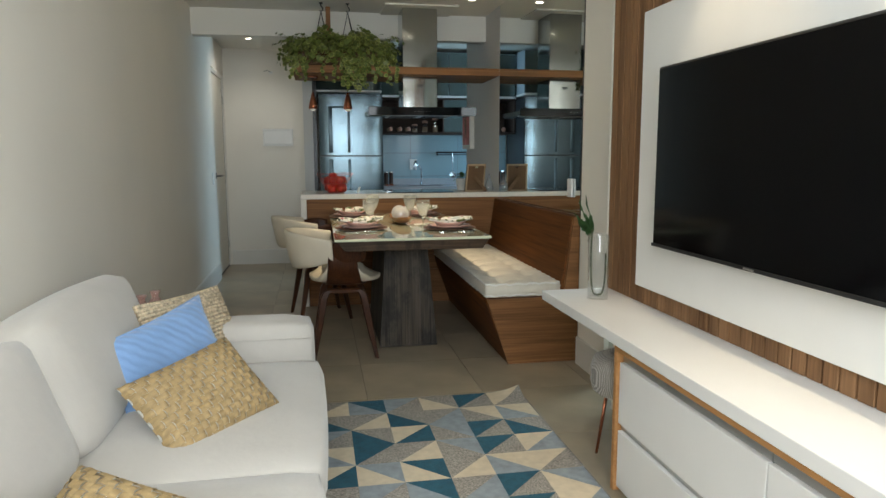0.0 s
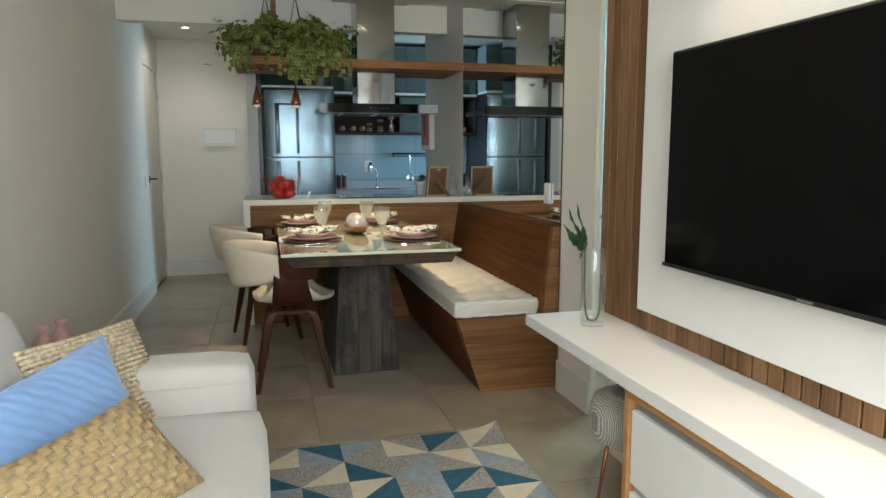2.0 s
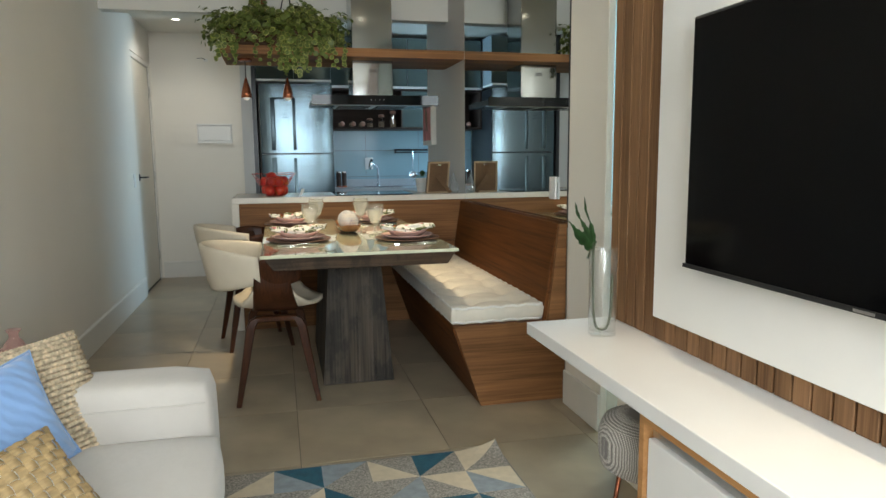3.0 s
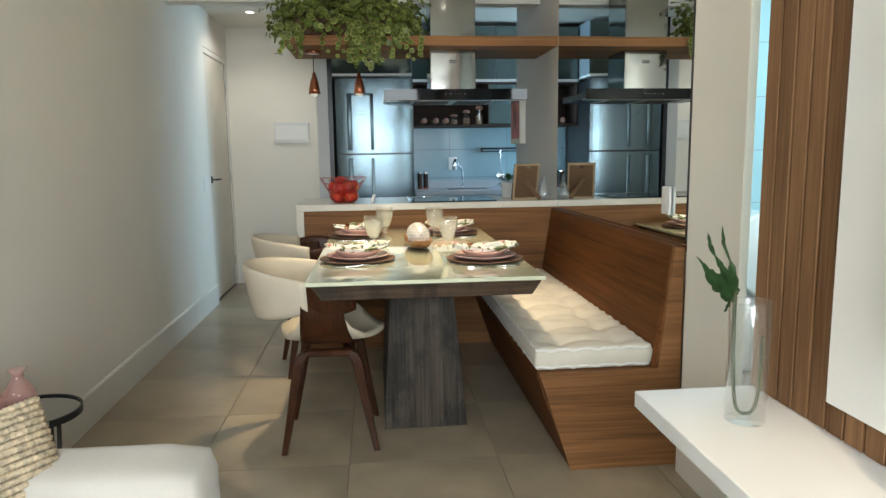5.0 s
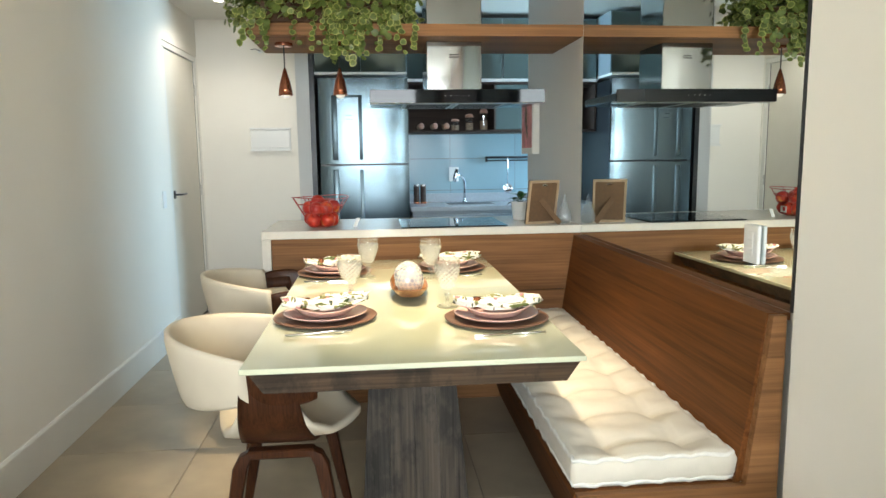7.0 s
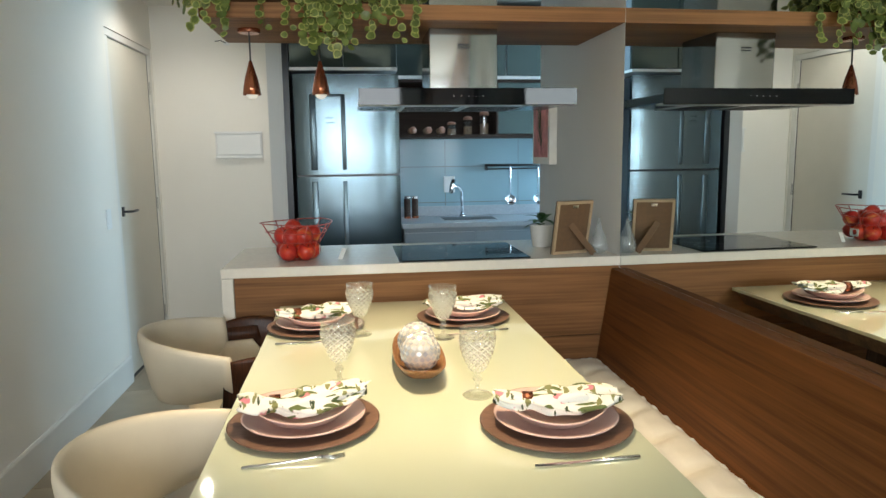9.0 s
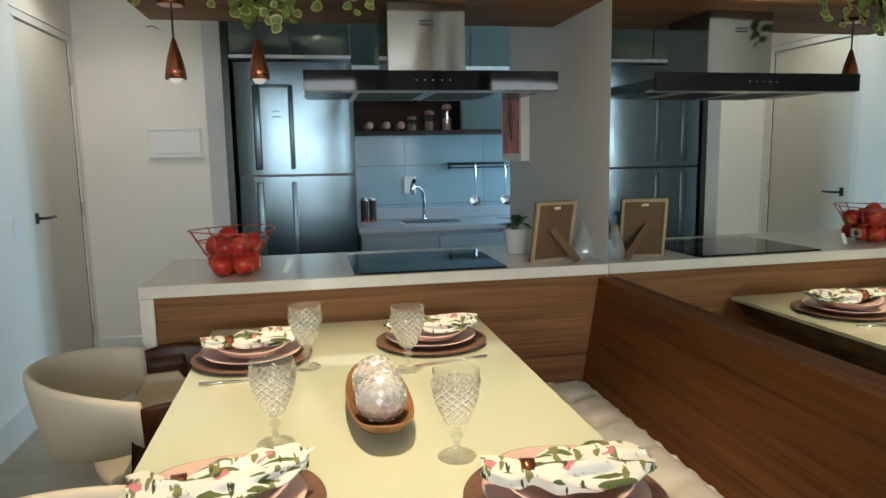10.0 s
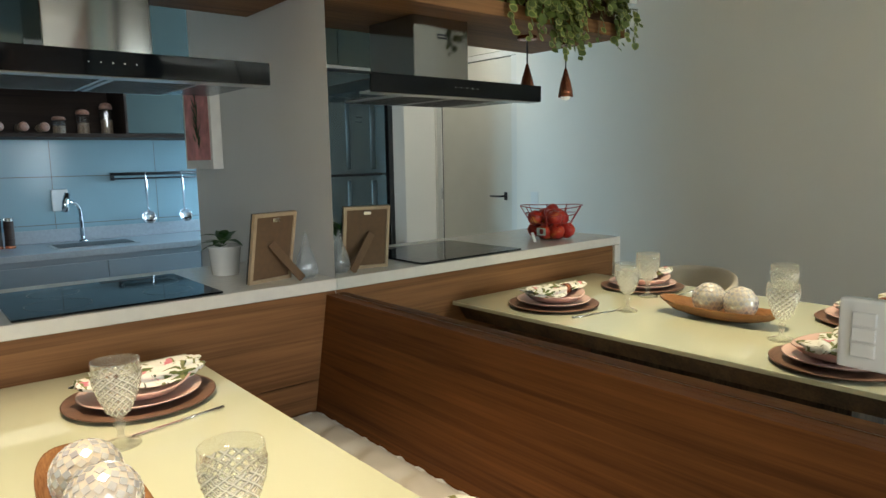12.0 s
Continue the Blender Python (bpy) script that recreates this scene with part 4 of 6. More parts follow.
def printed_linen(name):
    """White linen with slender green leaves and a few pink blooms."""
    m, nt, b = _start(name)
    col = None
    layers = (((13, 44, 20), (0, 0, 0.6), 0.34, (0.10, 0.125, 0.035)), ((42, 14, 20), (0, 0, 1.9), 0.30, (0.20, 0.20, 0.075)), ((17, 19, 18), (0, 0, 0.2), 0.17, (0.60, 0.20, 0.24)), ((60, 16, 20), (0, 0, 1.2), 0.20, (0.05, 0.065, 0.025)))
    for k, (sc, rot, cut, c) in enumerate(layers):
        co = _coords(nt, sc, rot)
        wob = _node(nt, "ShaderNodeTexNoise", Scale=1.6, Detail=2.0)
        nt.links.new(co, wob.inputs[0])
        add = nt.nodes.new("ShaderNodeVectorMath")
        add.operation = "ADD"
        nt.links.new(co, add.inputs[0]), nt.links.new(wob.outputs["Color"], add.inputs[1])
        v = _node(nt, "ShaderNodeTexVoronoi", Scale=1.0)
        nt.links.new(add.outputs[0], v.inputs[0])
        fac = _ramp(nt, v.outputs["Distance"], [(cut, (1, 1, 1)), (cut + 0.05, (0, 0, 0))])
        mx = nt.nodes.new("ShaderNodeMix")
        mx.data_type = "RGBA"
        mx.inputs["A"].default_value = (0.76, 0.74, 0.68, 1)
        nt.links.new(fac, mx.inputs["Factor"])
        if col is not None:
            nt.links.new(col, mx.inputs["A"])
        mx.inputs["B"].default_value = (*c, 1)
        col = mx.outputs["Result"]
    nt.links.new(col, b.inputs["Base Color"])
    b.inputs["Roughness"].default_value = 0.85
    return m


PRINTED = printed_linen("printed_linen")
LINEN = plain("white_linen", (0.76, 0.74, 0.68), 0.85, var=0.05, scale=20, bump=0.2)


def plate_stack():
    """Charger, dinner plate and bowl, each a thing; they stand about the origin."""
    a = thing("charger_plate", (0, 0, 0), "round brown wooden charger plate under pink plates on the table", "plate", "place settings")
    part("disc", lathe([(0, 0.003), (0.12, 0.003), (0.166, 0.010), (0.168, 0.013), (0.164, 0.0135), (0.125, 0.008), (0, 0.008)], n=48), CHARGER, a, smooth=True)
    b = thing("dinner_plate", (0, 0, 0), "wavy rimmed pale pink dinner plate on a wooden charger", "plate", "place settings")
    part("dish", lathe([(0, 0.009), (0.07, 0.009), (0.10, 0.013), (0.134, 0.026), (0.137, 0.029), (0.133, 0.0295), (0.10, 0.018), (0.07, 0.014), (0, 0.014)], n=48), PINKCER, b, smooth=True)
    c = thing("soup_bowl", (0, 0, 0), "shallow pale pink bowl on a dinner plate", "bowl", "place settings")
    bm = lathe([(0, 0.0155), (0.045, 0.0155), (0.085, 0.028), (0.112, 0.051), (0.115, 0.054), (0.110, 0.054), (0.083, 0.034), (0.045, 0.021), (0, 0.021)], n=48)
    for v in bm.verts:
        r = math.hypot(v.co.x, v.co.y)
        v.co.z += 0.006 * (r / 0.11) ** 4 * math.cos(2 * math.atan2(v.co.y, v.co.x))
    part("dish", bm, PINKCER, c, smooth=True)
    return a, b, c


def napkin(seed):
    """A rolled floral napkin with a wooden ring, lying along x."""
    rnd = random.Random(seed)
    ob = thing("napkin", (0, 0, 0), "white linen napkin with leaf and flower print, rolled in a ring", "napkin", "place settings")
    bm = bmesh.new()
    n, m = 52, 40
    g = []
    for i in range(n + 1):
        u = i / n
        x = -0.135 + 0.275 * u
        pinch = 1 - 0.55 * math.exp(-((u - 0.27) / 0.085) ** 2)
        wid = (0.020 + 0.042 * math.sin(math.pi * min(1, u * 0.95 + 0.03)) ** 0.6) * pinch
        hgt = (0.011 + 0.013 * math.sin(math.pi * u)) * (0.6 + 0.4 * pinch)
        ring = []
        for k in range(m):
            q = 2 * math.pi * k / m
            fold = 0.22 * abs(math.sin(2.5 * q + 4 * u + seed)) + 0.14 * math.sin(7 * q - 6 * u + seed) + 0.34 * noise.noise((u * 6, 1.5 * math.cos(q), 1.5 * math.sin(q) + seed))
            f = 0.85 + fold * (0.6 + 1.5 * abs(u - 0.27))
            ring.append(bm.verts.new((x + 0.014 * noise.noise((q, seed, 3)) * (1 if 0.02 < u < 0.98 else 1.6), wid * math.cos(q) * f + 0.012 * math.sin(5 * u + seed), max(-0.008, hgt * math.sin(q) * f) + 0.016 * (2 * u - 1) ** 2)))
        g.append(ring)
    for p, q in zip(g, g[1:]):
        for k in range(m):
            f = bm.faces.new((p[k], p[(k + 1) % m], q[(k + 1) % m], q[k]))
    bm.faces.new(g[0]), bm.faces.new(g[-1])
    part("cloth", bm, PRINTED, ob, smooth=True)
    bm = bmesh.new()
    g = []
    for i in range(28):
        q = 2 * math.pi * i / 28
        g.append([bm.verts.new((-0.062 + dx, (0.021 + dr) * math.cos(q), (0.017 + dr) * math.sin(q) + 0.004)) for dx, dr in ((-0.012, 0), (0.012, 0), (0.012, 0.003), (-0.012, 0.003))])
    for i in range(28):
        for k in range(4):
            bm.faces.new((g[i][k], g[i][(k + 1) % 4], g[(i + 1) % 28][(k + 1) % 4], g[(i + 1) % 28][k]))
    part("napkin_ring", bm, COPPER, ob, "copper coloured ring", smooth=True)
    return ob


def goblet():
    ob = thing("goblet", (0, 0, 0), "clear diamond-cut glass water goblet on the table", "glass", "goblets")
    prof = [(0, 0.0), (0.034, 0.0), (0.036, 0.003), (0.030, 0.007), (0.012, 0.012), (0.007, 0.018), (0.0055, 0.026), (0.0075, 0.034), (0.012, 0.043), (0.007, 0.052), (0.010, 0.058), (0.022, 0.068)]
    bm = bmesh.new()
    n = 48
    rings = []

    def ring(r, z):
        rings.append([bm.verts.new((r * math.cos(2 * math.pi * i / n), r * math.sin(2 * math.pi * i / n), z)) for i in range(n)])
    for r, z in prof[1:]:
        ring(r, z)
    steps = 28
    for k in range(1, steps + 1):
        u = k / steps
        z = 0.068 + 0.098 * u
        r0 = 0.020 + 0.0235 * math.sin(min(1, u * 1.25) * math.pi / 2) - 0.0005 * u
        rr = []
        for i in range(n):
            q = 2 * math.pi * i / n
            cut = 0 if u > 0.84 else 0.0022 * (abs(math.sin(8 * q + u * 16)) + abs(math.sin(8 * q - u * 16)) - 0.9)
            rr.append(bm.verts.new(((r0 + cut) * math.cos(q), (r0 + cut) * math.sin(q), z)))
        rings.append(rr)
    ring(0.041, 0.1662)
    for u in (0.75, 0.5, 0.25):
        ring(0.0175 + 0.0235 * math.sin(min(1, u * 1.25) * math.pi / 2), 0.072 + 0.094 * u)
    ring(0.012, 0.075)
    for p, q in zip(rings, rings[1:]):
        for i in range(n):
            bm.faces.new((p[i], p[(i + 1) % n], q[(i + 1) % n], q[i]))
    bm.faces.new(rings[0]), bm.faces.new(rings[-1])
    bm.transform(Matrix.Diagonal((1.05, 1.05, 1.05, 1)))
    foot = bm.copy()
    for b, low in ((bm, True), (foot, False)):
        gone = [f for f in b.faces if (f.calc_center_median().z < 0.071) == low]
        bmesh.ops.delete(b, geom=gone, context="FACES")
    part("glass_bowl", bm, CUTGLASS, ob, "diamond-cut clear glass bowl", smooth=True).visible_shadow = False
    part("stem", foot, CUTGLASS, ob, "beaded clear glass stem and foot", smooth=True).visible_shadow = False
    return ob


def fork():
    ob = thing("fork", (0, 0, 0), "slim steel fork lying beside a plate", "cutlery", "cutlery")
    part("handle", tube([(0.10, 0, 0.003), (0.02, 0, 0.005), (-0.04, 0, 0.009), (-0.055, 0, 0.008)], [0.0035, 0.0028, 0.0022, 0.005], 6), CHROME, ob, smooth=True)
    for k in range(4):
        y = -0.0075 + 0.005 * k
        part("tine", tube([(-0.055, y * 0.7, 0.008), (-0.075, y, 0.005), (-0.10, y, 0.008)], [0.0018, 0.0015, 0.0008], 5), CHROME, ob, smooth=True)
    return ob


def knife():
    ob = thing("knife", (0, 0, 0), "slim steel table knife lying beside a plate", "cutlery", "cutlery")
    part("handle", tube([(0.10, 0, 0.004), (0.05, 0, 0.004), (0.0, 0, 0.004)], [0.0045, 0.004, 0.003], 6), CHROME, ob, smooth=True)
    part("blade", prism([(0, -0.004), (-0.09, -0.007), (-0.115, -0.003), (-0.112, 0.005), (0, 0.004)], "z", 0.003, 0.0045), CHROME, ob)
    return ob


first = None
for k, (x, y, turn) in enumerate(PLATES):
    if first is None:
        st = plate_stack()
        for o in st:
            o.matrix_basis = pose(x, y, TT, 0, 0, turn)
        first = st
    else:
        for o in first:
            copy_thing(o, pose(x, y, TT, 0, 0, turn))
    na = napkin(k + 3)
    na.matrix_basis = pose(x, y, TT + 0.052, 0, 0, turn)
gob = goblet()
for k, (x, y) in enumerate(GOBLETS):
    if k == 0:
        gob.matrix_basis = pose(x, y, TT)
    else:
        copy_thing(gob, pose(x, y, TT, 0, 0, 17 * k))
fk, kn = fork(), knife()
fk.matrix_basis = pose(*FORKS[0][:2], TT, 0, 0, FORKS[0][2])
for x, y, r in FORKS[1:]:
    copy_thing(fk, pose(x, y, TT, 0, 0, r))
kn.matrix_basis = pose(*KNIVES[0][:2], TT, 0, 0, KNIVES[0][2])
for x, y, r in KNIVES[1:]:
    copy_thing(kn, pose(x, y, TT, 0, 0, r))

# wooden boat with two mosaic balls
bx, by = BOAT
boat = thing("wooden_boat_bowl", (bx, by, TT), "long oval polished wooden bowl holding two mosaic balls", "bowl")
bm = bmesh.new()
prof = [(0.0, 0.004), (0.5, 0.004), (0.8, 0.016), (1.0, 0.040), (1.0, 0.044), (0.96, 0.044), (0.78, 0.024), (0.45, 0.011), (0.0, 0.011)]
rings = []
for r, z in prof:
    ring = []
    for i in range(48):
        q = 2 * math.pi * i / 48
        cx, sy = math.cos(q), math.sin(q)
        yy = math.copysign(abs(sy) ** 0.90, sy)
        ring.append(bm.verts.new((bx + 0.071 * max(r, 0.01) * math.copysign(abs(cx) ** 0.72, cx), by + 0.215 * max(r, 0.01) * yy, TT + z + 0.014 * (r * abs(sy)) ** 3)))
    rings.append(ring)
for p, q in zip(rings, rings[1:]):
    for i in range(48):
        bm.faces.new((p[i], p[(i + 1) % 48], q[(i + 1) % 48], q[i]))
bm.faces.new(rings[0]), bm.faces.new(rings[-1])
part("bowl_body", bm, wood("boat_wood", (0.15, 0.066, 0.028), (0.34, 0.17, 0.075), "y", scale=2, rough=0.25), boat, smooth=True)
PEARL, _nt, _b = _start("pearl_chip")
_geo = _nt.nodes.new("ShaderNodeNewGeometry")
_nt.links.new(_ramp(_nt, _geo.outputs["Random Per Island"], [(0.0, (0.62, 0.60, 0.64)), (0.35, (0.90, 0.87, 0.82)), (0.7, (0.72, 0.76, 0.84)), (1.0, (0.93, 0.92, 0.90))]), _b.inputs["Base Color"])
_b.inputs["Metallic"].default_value, _b.inputs["Roughness"].default_value = 0.45, 0.16
_b.inputs["Coat Weight"].default_value = 1.0
for k, yy in enumerate((by - 0.070, by + 0.038)):
    ball = thing("mosaic_ball", (bx, yy, TT + 0.012), "decorative ball clad in pearly mosaic chips, lying in the wooden bowl", "ornament", "mosaic balls")
    part("core", lathe([(0.0535 * math.sin(math.pi * i / 18), 0.0550 - 0.0535 * math.cos(math.pi * i / 18)) for i in range(19)], (bx, yy, TT + 0.011), 28), plain("ball_grout", (0.58, 0.52, 0.44), 0.8), ball, smooth=True)
    bm = bmesh.new()
    rnd = random.Random(k)
    for i in range(1, 11):
        a = math.pi * i / 11
        cnt = max(3, int(21 * math.sin(a)))
        for j in range(cnt):
            q = 2 * math.pi * (j + 0.5 * (i % 2)) / cnt
            nrm = Vector((math.sin(a) * math.cos(q), math.sin(a) * math.sin(q), math.cos(a)))
            m4 = Matrix.Translation(Vector((bx, yy, TT + 0.066)) + nrm * 0.0542) @ nrm.to_track_quat("Z", "Y").to_matrix().to_4x4() @ pose(0, 0, 0, rnd.uniform(-1.2, 1.2), rnd.uniform(-1.2, 1.2), 45)
            bmesh.ops.create_cube(bm, size=1, matrix=m4 @ Matrix.Diagonal((0.0108, 0.0108, 0.0012, 1)))
    tagged(part("mosaic", bm, PEARL, ball, "pearly square chips"), kind="stuff")
# ---- on the counter ----
CT = 0.92
frb = thing("fruit_basket", (-1.355, 0.195, CT), "red wire basket on the counter filled with red apples", "basket")
cx, cy = -1.355, 0.195
for z, r in ((0.004, 0.056), (0.04, 0.079), (0.08, 0.102), (0.12, 0.126), (0.158, 0.150)):
    part("wire_ring", tube([(cx + r * math.cos(2 * math.pi * i / 36), cy + r * math.sin(2 * math.pi * i / 36), CT + z + 0.004 * math.sin(4 * math.pi * i / 36) * (z > 0.1)) for i in range(36)], 0.0022, 6, closed=True), REDWIRE, frb, smooth=True)
for i in range(9):
    q = 2 * math.pi * i / 9 + 0.2
    part("upright_wire", tube([(cx + r * math.cos(q), cy + r * math.sin(q), CT + z) for r, z in ((0.0, 0.004), (0.056, 0.004), (0.150, 0.158))], 0.0022, 6), REDWIRE, frb, smooth=True)
part("price_tag", cube((cx + 0.094, cy - 0.045, CT + 0.022), (cx + 0.096, cy + 0.010, CT + 0.058)), LINEN, frb)
apple_mesh = [(0.0, 0.008), (0.010, 0.001), (0.022, 0.003), (0.034, 0.018), (0.038, 0.036), (0.034, 0.055), (0.020, 0.067), (0.010, 0.066), (0.0, 0.058)]
rnd = random.Random(5)
spots = [(0, 0.0, 0.008)] + [(60 * k, 0.062, 0.012) for k in range(0, 6)] + [(72 * k + 25, 0.072, 0.072) for k in range(5)] + [(0, 0.02, 0.078), (200, 0.03, 0.105)]
ap = None
for a, r, z in spots:
    m4 = pose(cx + r * math.cos(radians(a)), cy + r * math.sin(radians(a)), CT + z, rnd.uniform(-35, 35), rnd.uniform(-35, 35), rnd.uniform(0, 360))
    if ap is None:
        ap = thing("apple", (0, 0, 0), "glossy red apple in the wire basket", "apple", "apples in the basket")
        part("fruit", lathe(apple_mesh, n=20), APPLE, ap, smooth=True)
        part("stem", tube([(0, 0, 0.056), (0.002, 0, 0.068), (0.005, 0, 0.076)], 0.0014, 5), DARKWOOD, ap)
        ap.matrix_basis = m4
    else:
        copy_thing(ap, m4)

pic = thing("photo_frame", (-0.16, 0.17, CT), "photo frame with fibreboard back and propped leg on the counter", "frame")
A, B = Vector((-0.268, 0.070, CT)), Vector((-0.098, 0.116, CT))
along = (B - A).normalized()
m4 = Matrix.Translation(A) @ Matrix.Rotation(math.atan2(along.y, along.x), 4, "Z") @ Matrix.Rotation(radians(11), 4, "X")
W, H = (B - A).length, 0.235
for nm, lo, hi, mt in (("frame_rail", (0, 0, 0), (W, 0.014, 0.012), FRAMEWOOD), ("frame_rail", (0, 0, H - 0.012), (W, 0.014, H), FRAMEWOOD), ("frame_rail", (0, 0, 0.0121), (0.012, 0.014, H - 0.0121), FRAMEWOOD), ("frame_rail", (W - 0.012, 0, 0.0121), (W, 0.014, H - 0.0121), FRAMEWOOD), ("back_board", (0.0122, 0.003, 0.0123), (W - 0.0122, 0.010, H - 0.0123), CORK), ("outer_edge", (-0.002, 0.0142, 0), (W + 0.002, 0.018, H), BLACK), ("hanger", (W / 2 - 0.014, -0.003, H - 0.03), (W / 2 + 0.014, 0.0028, H - 0.017), CHROME)):
    bm = cube(lo, hi, 0.001)
    bm.transform(m4)
    part(nm, bm, mt, pic)
top_pt, foot_pt = m4 @ Vector((W * 0.40, -0.004, 0.135)), m4 @ Vector((W * 0.93, -0.075, 0.0))
foot_pt.z = CT + 0.001
span = foot_pt - top_pt
bm = cube((-0.014, -0.002, 0), (0.014, 0.002, span.length - 0.004), 0.001)
zz = span.normalized()
yy = (m4.to_3x3() @ Vector((0, 1, 0)))
xx = yy.cross(zz).normalized()
yy = zz.cross(xx)
bm.transform(Matrix.Translation(top_pt) @ Matrix((xx, yy, zz)).transposed().to_4x4())
part("prop_leg", bm, CORK, pic)

pot = thing("flower_pot", (-0.238, 0.345, CT), "small white pot with a dark leafy plant on the counter", "plant")
part("pot", lathe([(0, 0.001), (0.042, 0.001), (0.046, 0.004), (0.056, 0.098), (0.059, 0.100), (0.059, 0.105), (0.053, 0.105), (0.049, 0.085), (0, 0.085)], (-0.238, 0.345, CT), 32), CERAMIC, pot, smooth=True)
part("soil", lathe([(0, 0.087), (0.049, 0.086)], (-0.238, 0.345, CT), 20), BLACK, pot)
bm = bmesh.new()
rnd = random.Random(8)


def leaf(bm, at, way, up, ln, wd, mat=0, bend=0.2):
    """One leaf with a folded midrib."""
    way, up = way.normalized(), up.normalized()
    side = way.cross(up).normalized()
    up = side.cross(way)
    pts = []
    for u, w in ((0, 0.05), (0.18, 0.75), (0.42, 1.0), (0.7, 0.72), (1.0, 0.03)):
        c = at + way * ln * u - up * bend * ln * u * u
        pts.append((bm.verts.new(c - side * wd * w / 2 + up * wd * 0.12 * w), bm.verts.new(c), bm.verts.new(c + side * wd * w / 2 + up * wd * 0.12 * w)))
    for p, q in zip(pts, pts[1:]):
        for a, b in ((0, 1), (1, 2)):
            f = bm.faces.new((p[a], p[b], q[b], q[a]))
            f.material_index = mat
            f.smooth = True


for k in range(13):
    q = rnd.uniform(0, 6.28)
    el = rnd.uniform(0.1, 1.1)
    w = Vector((math.cos(q) * math.cos(el), math.sin(q) * math.cos(el), math.sin(el)))
    leaf(bm, Vector((-0.238, 0.345, CT + 0.095 + 0.03 * rnd.random())) + w * 0.012, w, Vector((0, 0, 1)), rnd.uniform(0.05, 0.08), rnd.uniform(0.034, 0.046), 0, 0.6)
part("foliage", bm, LEAF_DK, pot, kind="stuff")

drop = thing("glass_ornament", (-0.065, 0.075, CT), "clear glass drop shaped ornament beside the photo frame", "ornament")
part("glass_body", lathe([(0, 0.001), (0.028, 0.001), (0.038, 0.015), (0.041, 0.035), (0.033, 0.065), (0.019, 0.10), (0.009, 0.13), (0.004, 0.155), (0, 0.160), (0.0, 0.156), (0.006, 0.128), (0.016, 0.10), (0.030, 0.065), (0.038, 0.036), (0.035, 0.017), (0.026, 0.005), (0, 0.005)], (-0.06, 0.075, CT), 24), thin_glass("bubbled_glass", (0.93, 0.95, 0.96), 0.14, (0.9, 0.93, 0.95)), drop, smooth=True)
card = thing("price_card", (-1.17, 0.12, CT), "small folded white card standing on the counter", "card")
part("card_face", prism([(-1.185, CT + 0.0005), (-1.165, CT + 0.048), (-1.145, CT + 0.048), (-1.165, CT + 0.0005)], "y", 0.14, 0.1405), LINEN, card)

# switch plate on the mirror
sx0 = 0.0275
sw = thing("switch_plate", (sx0, -1.60, 1.03), "white three-way wall switch fixed on the mirror", "switch")
part("plate", cube((sx0 - 0.012, -1.648, 0.972), (sx0, -1.572, 1.084), 0.004, 2), SCREENWHITE, sw)
for k in range(3):
    part("rocker", cube((sx0 - 0.0155, -1.628, 0.992 + 0.025 * k), (sx0 - 0.0123, -1.592, 1.0155 + 0.025 * k), 0.002), SCREENWHITE, sw)

# ---- hanging plant and pendants ----
pend = None
for k, x in enumerate((-1.517, -1.233)):
    if pend is None:
        pend = thing("pendant_lamp", (0, 0, 0), "slim copper pendant lamp with frosted bulb under the walnut shelf", "lamp", "pendant lamps")
        part("canopy", lathe([(0, 0), (0.045, 0), (0.046, -0.003), (0.046, -0.014), (0.04, -0.017), (0, -0.017)][::-1], n=28), COPPER, pend, smooth=False)
        part("cord", tube([(0, 0, -0.016), (0, 0, -0.135)], 0.0035, 8), BLACK, pend)
        part("shade", lathe([(0.004, -0.1260), (0.007, -0.1310), (0.014, -0.1560), (0.026, -0.1960), (0.034, -0.2360), (0.0375, -0.2660), (0.0345, -0.2660), (0.031, -0.2360), (0.023, -0.1960), (0.010, -0.1590), (0.0, -0.1510)], n=28), COPPER, pend, smooth=True)
        part("bulb", lathe([(0.0, -0.2830), (0.014, -0.2800), (0.024, -0.2680), (0.026, -0.2510), (0.018, -0.2260), (0.010, -0.2110), (0.0, -0.2060)], n=20), BULB, pend, smooth=True)
        pend.matrix_basis = pose(x, 0.24, 1.8765)
    else:
        copy_thing(pend, pose(x, 0.24, 1.8765))

plant = thing("hanging_plant", (-1.29, 0.13, 1.936), "dense trailing variegated plant in a rope-hung planter on the walnut shelf", "plant")
part("planter", cube((-1.62, 0.02, 1.937), (-0.98, 0.22, 2.046), 0.01), wood("planter_wood", (0.05, 0.025, 0.012), (0.12, 0.06, 0.03), "x"), plant, "dark wooden planter box")
for hx in (-1.434, -1.222):
    part("hook", tube([(hx, 0.15, CEIL_Z - 0.002), (hx, 0.15, 2.415), (hx + 0.014, 0.15, 2.40), (hx + 0.016, 0.15, 2.385), (hx, 0.15, 2.372), (hx - 0.014, 0.15, 2.382)], 0.004, 8), BLACK, plant, smooth=True)
    part("hook_disc", lathe([(0, 0), (0.016, 0), (0.013, -0.008), (0, -0.008)], (hx, 0.15, CEIL_Z), 16), BLACK, plant)
    for dx, dy in ((-0.11, -0.10), (0.09, -0.10), (-0.11, 0.09), (0.09, 0.09)):
        part("rope", tube([(hx, 0.15, 2.375), (hx + dx * 0.35, 0.13 + dy * 0.5, 2.2), (hx + dx, 0.12 + dy, 2.03)], 0.0028, 6), BLACK, plant, smooth=True)
bm = bmesh.new()
vines = bmesh.new()
rnd = random.Random(11)


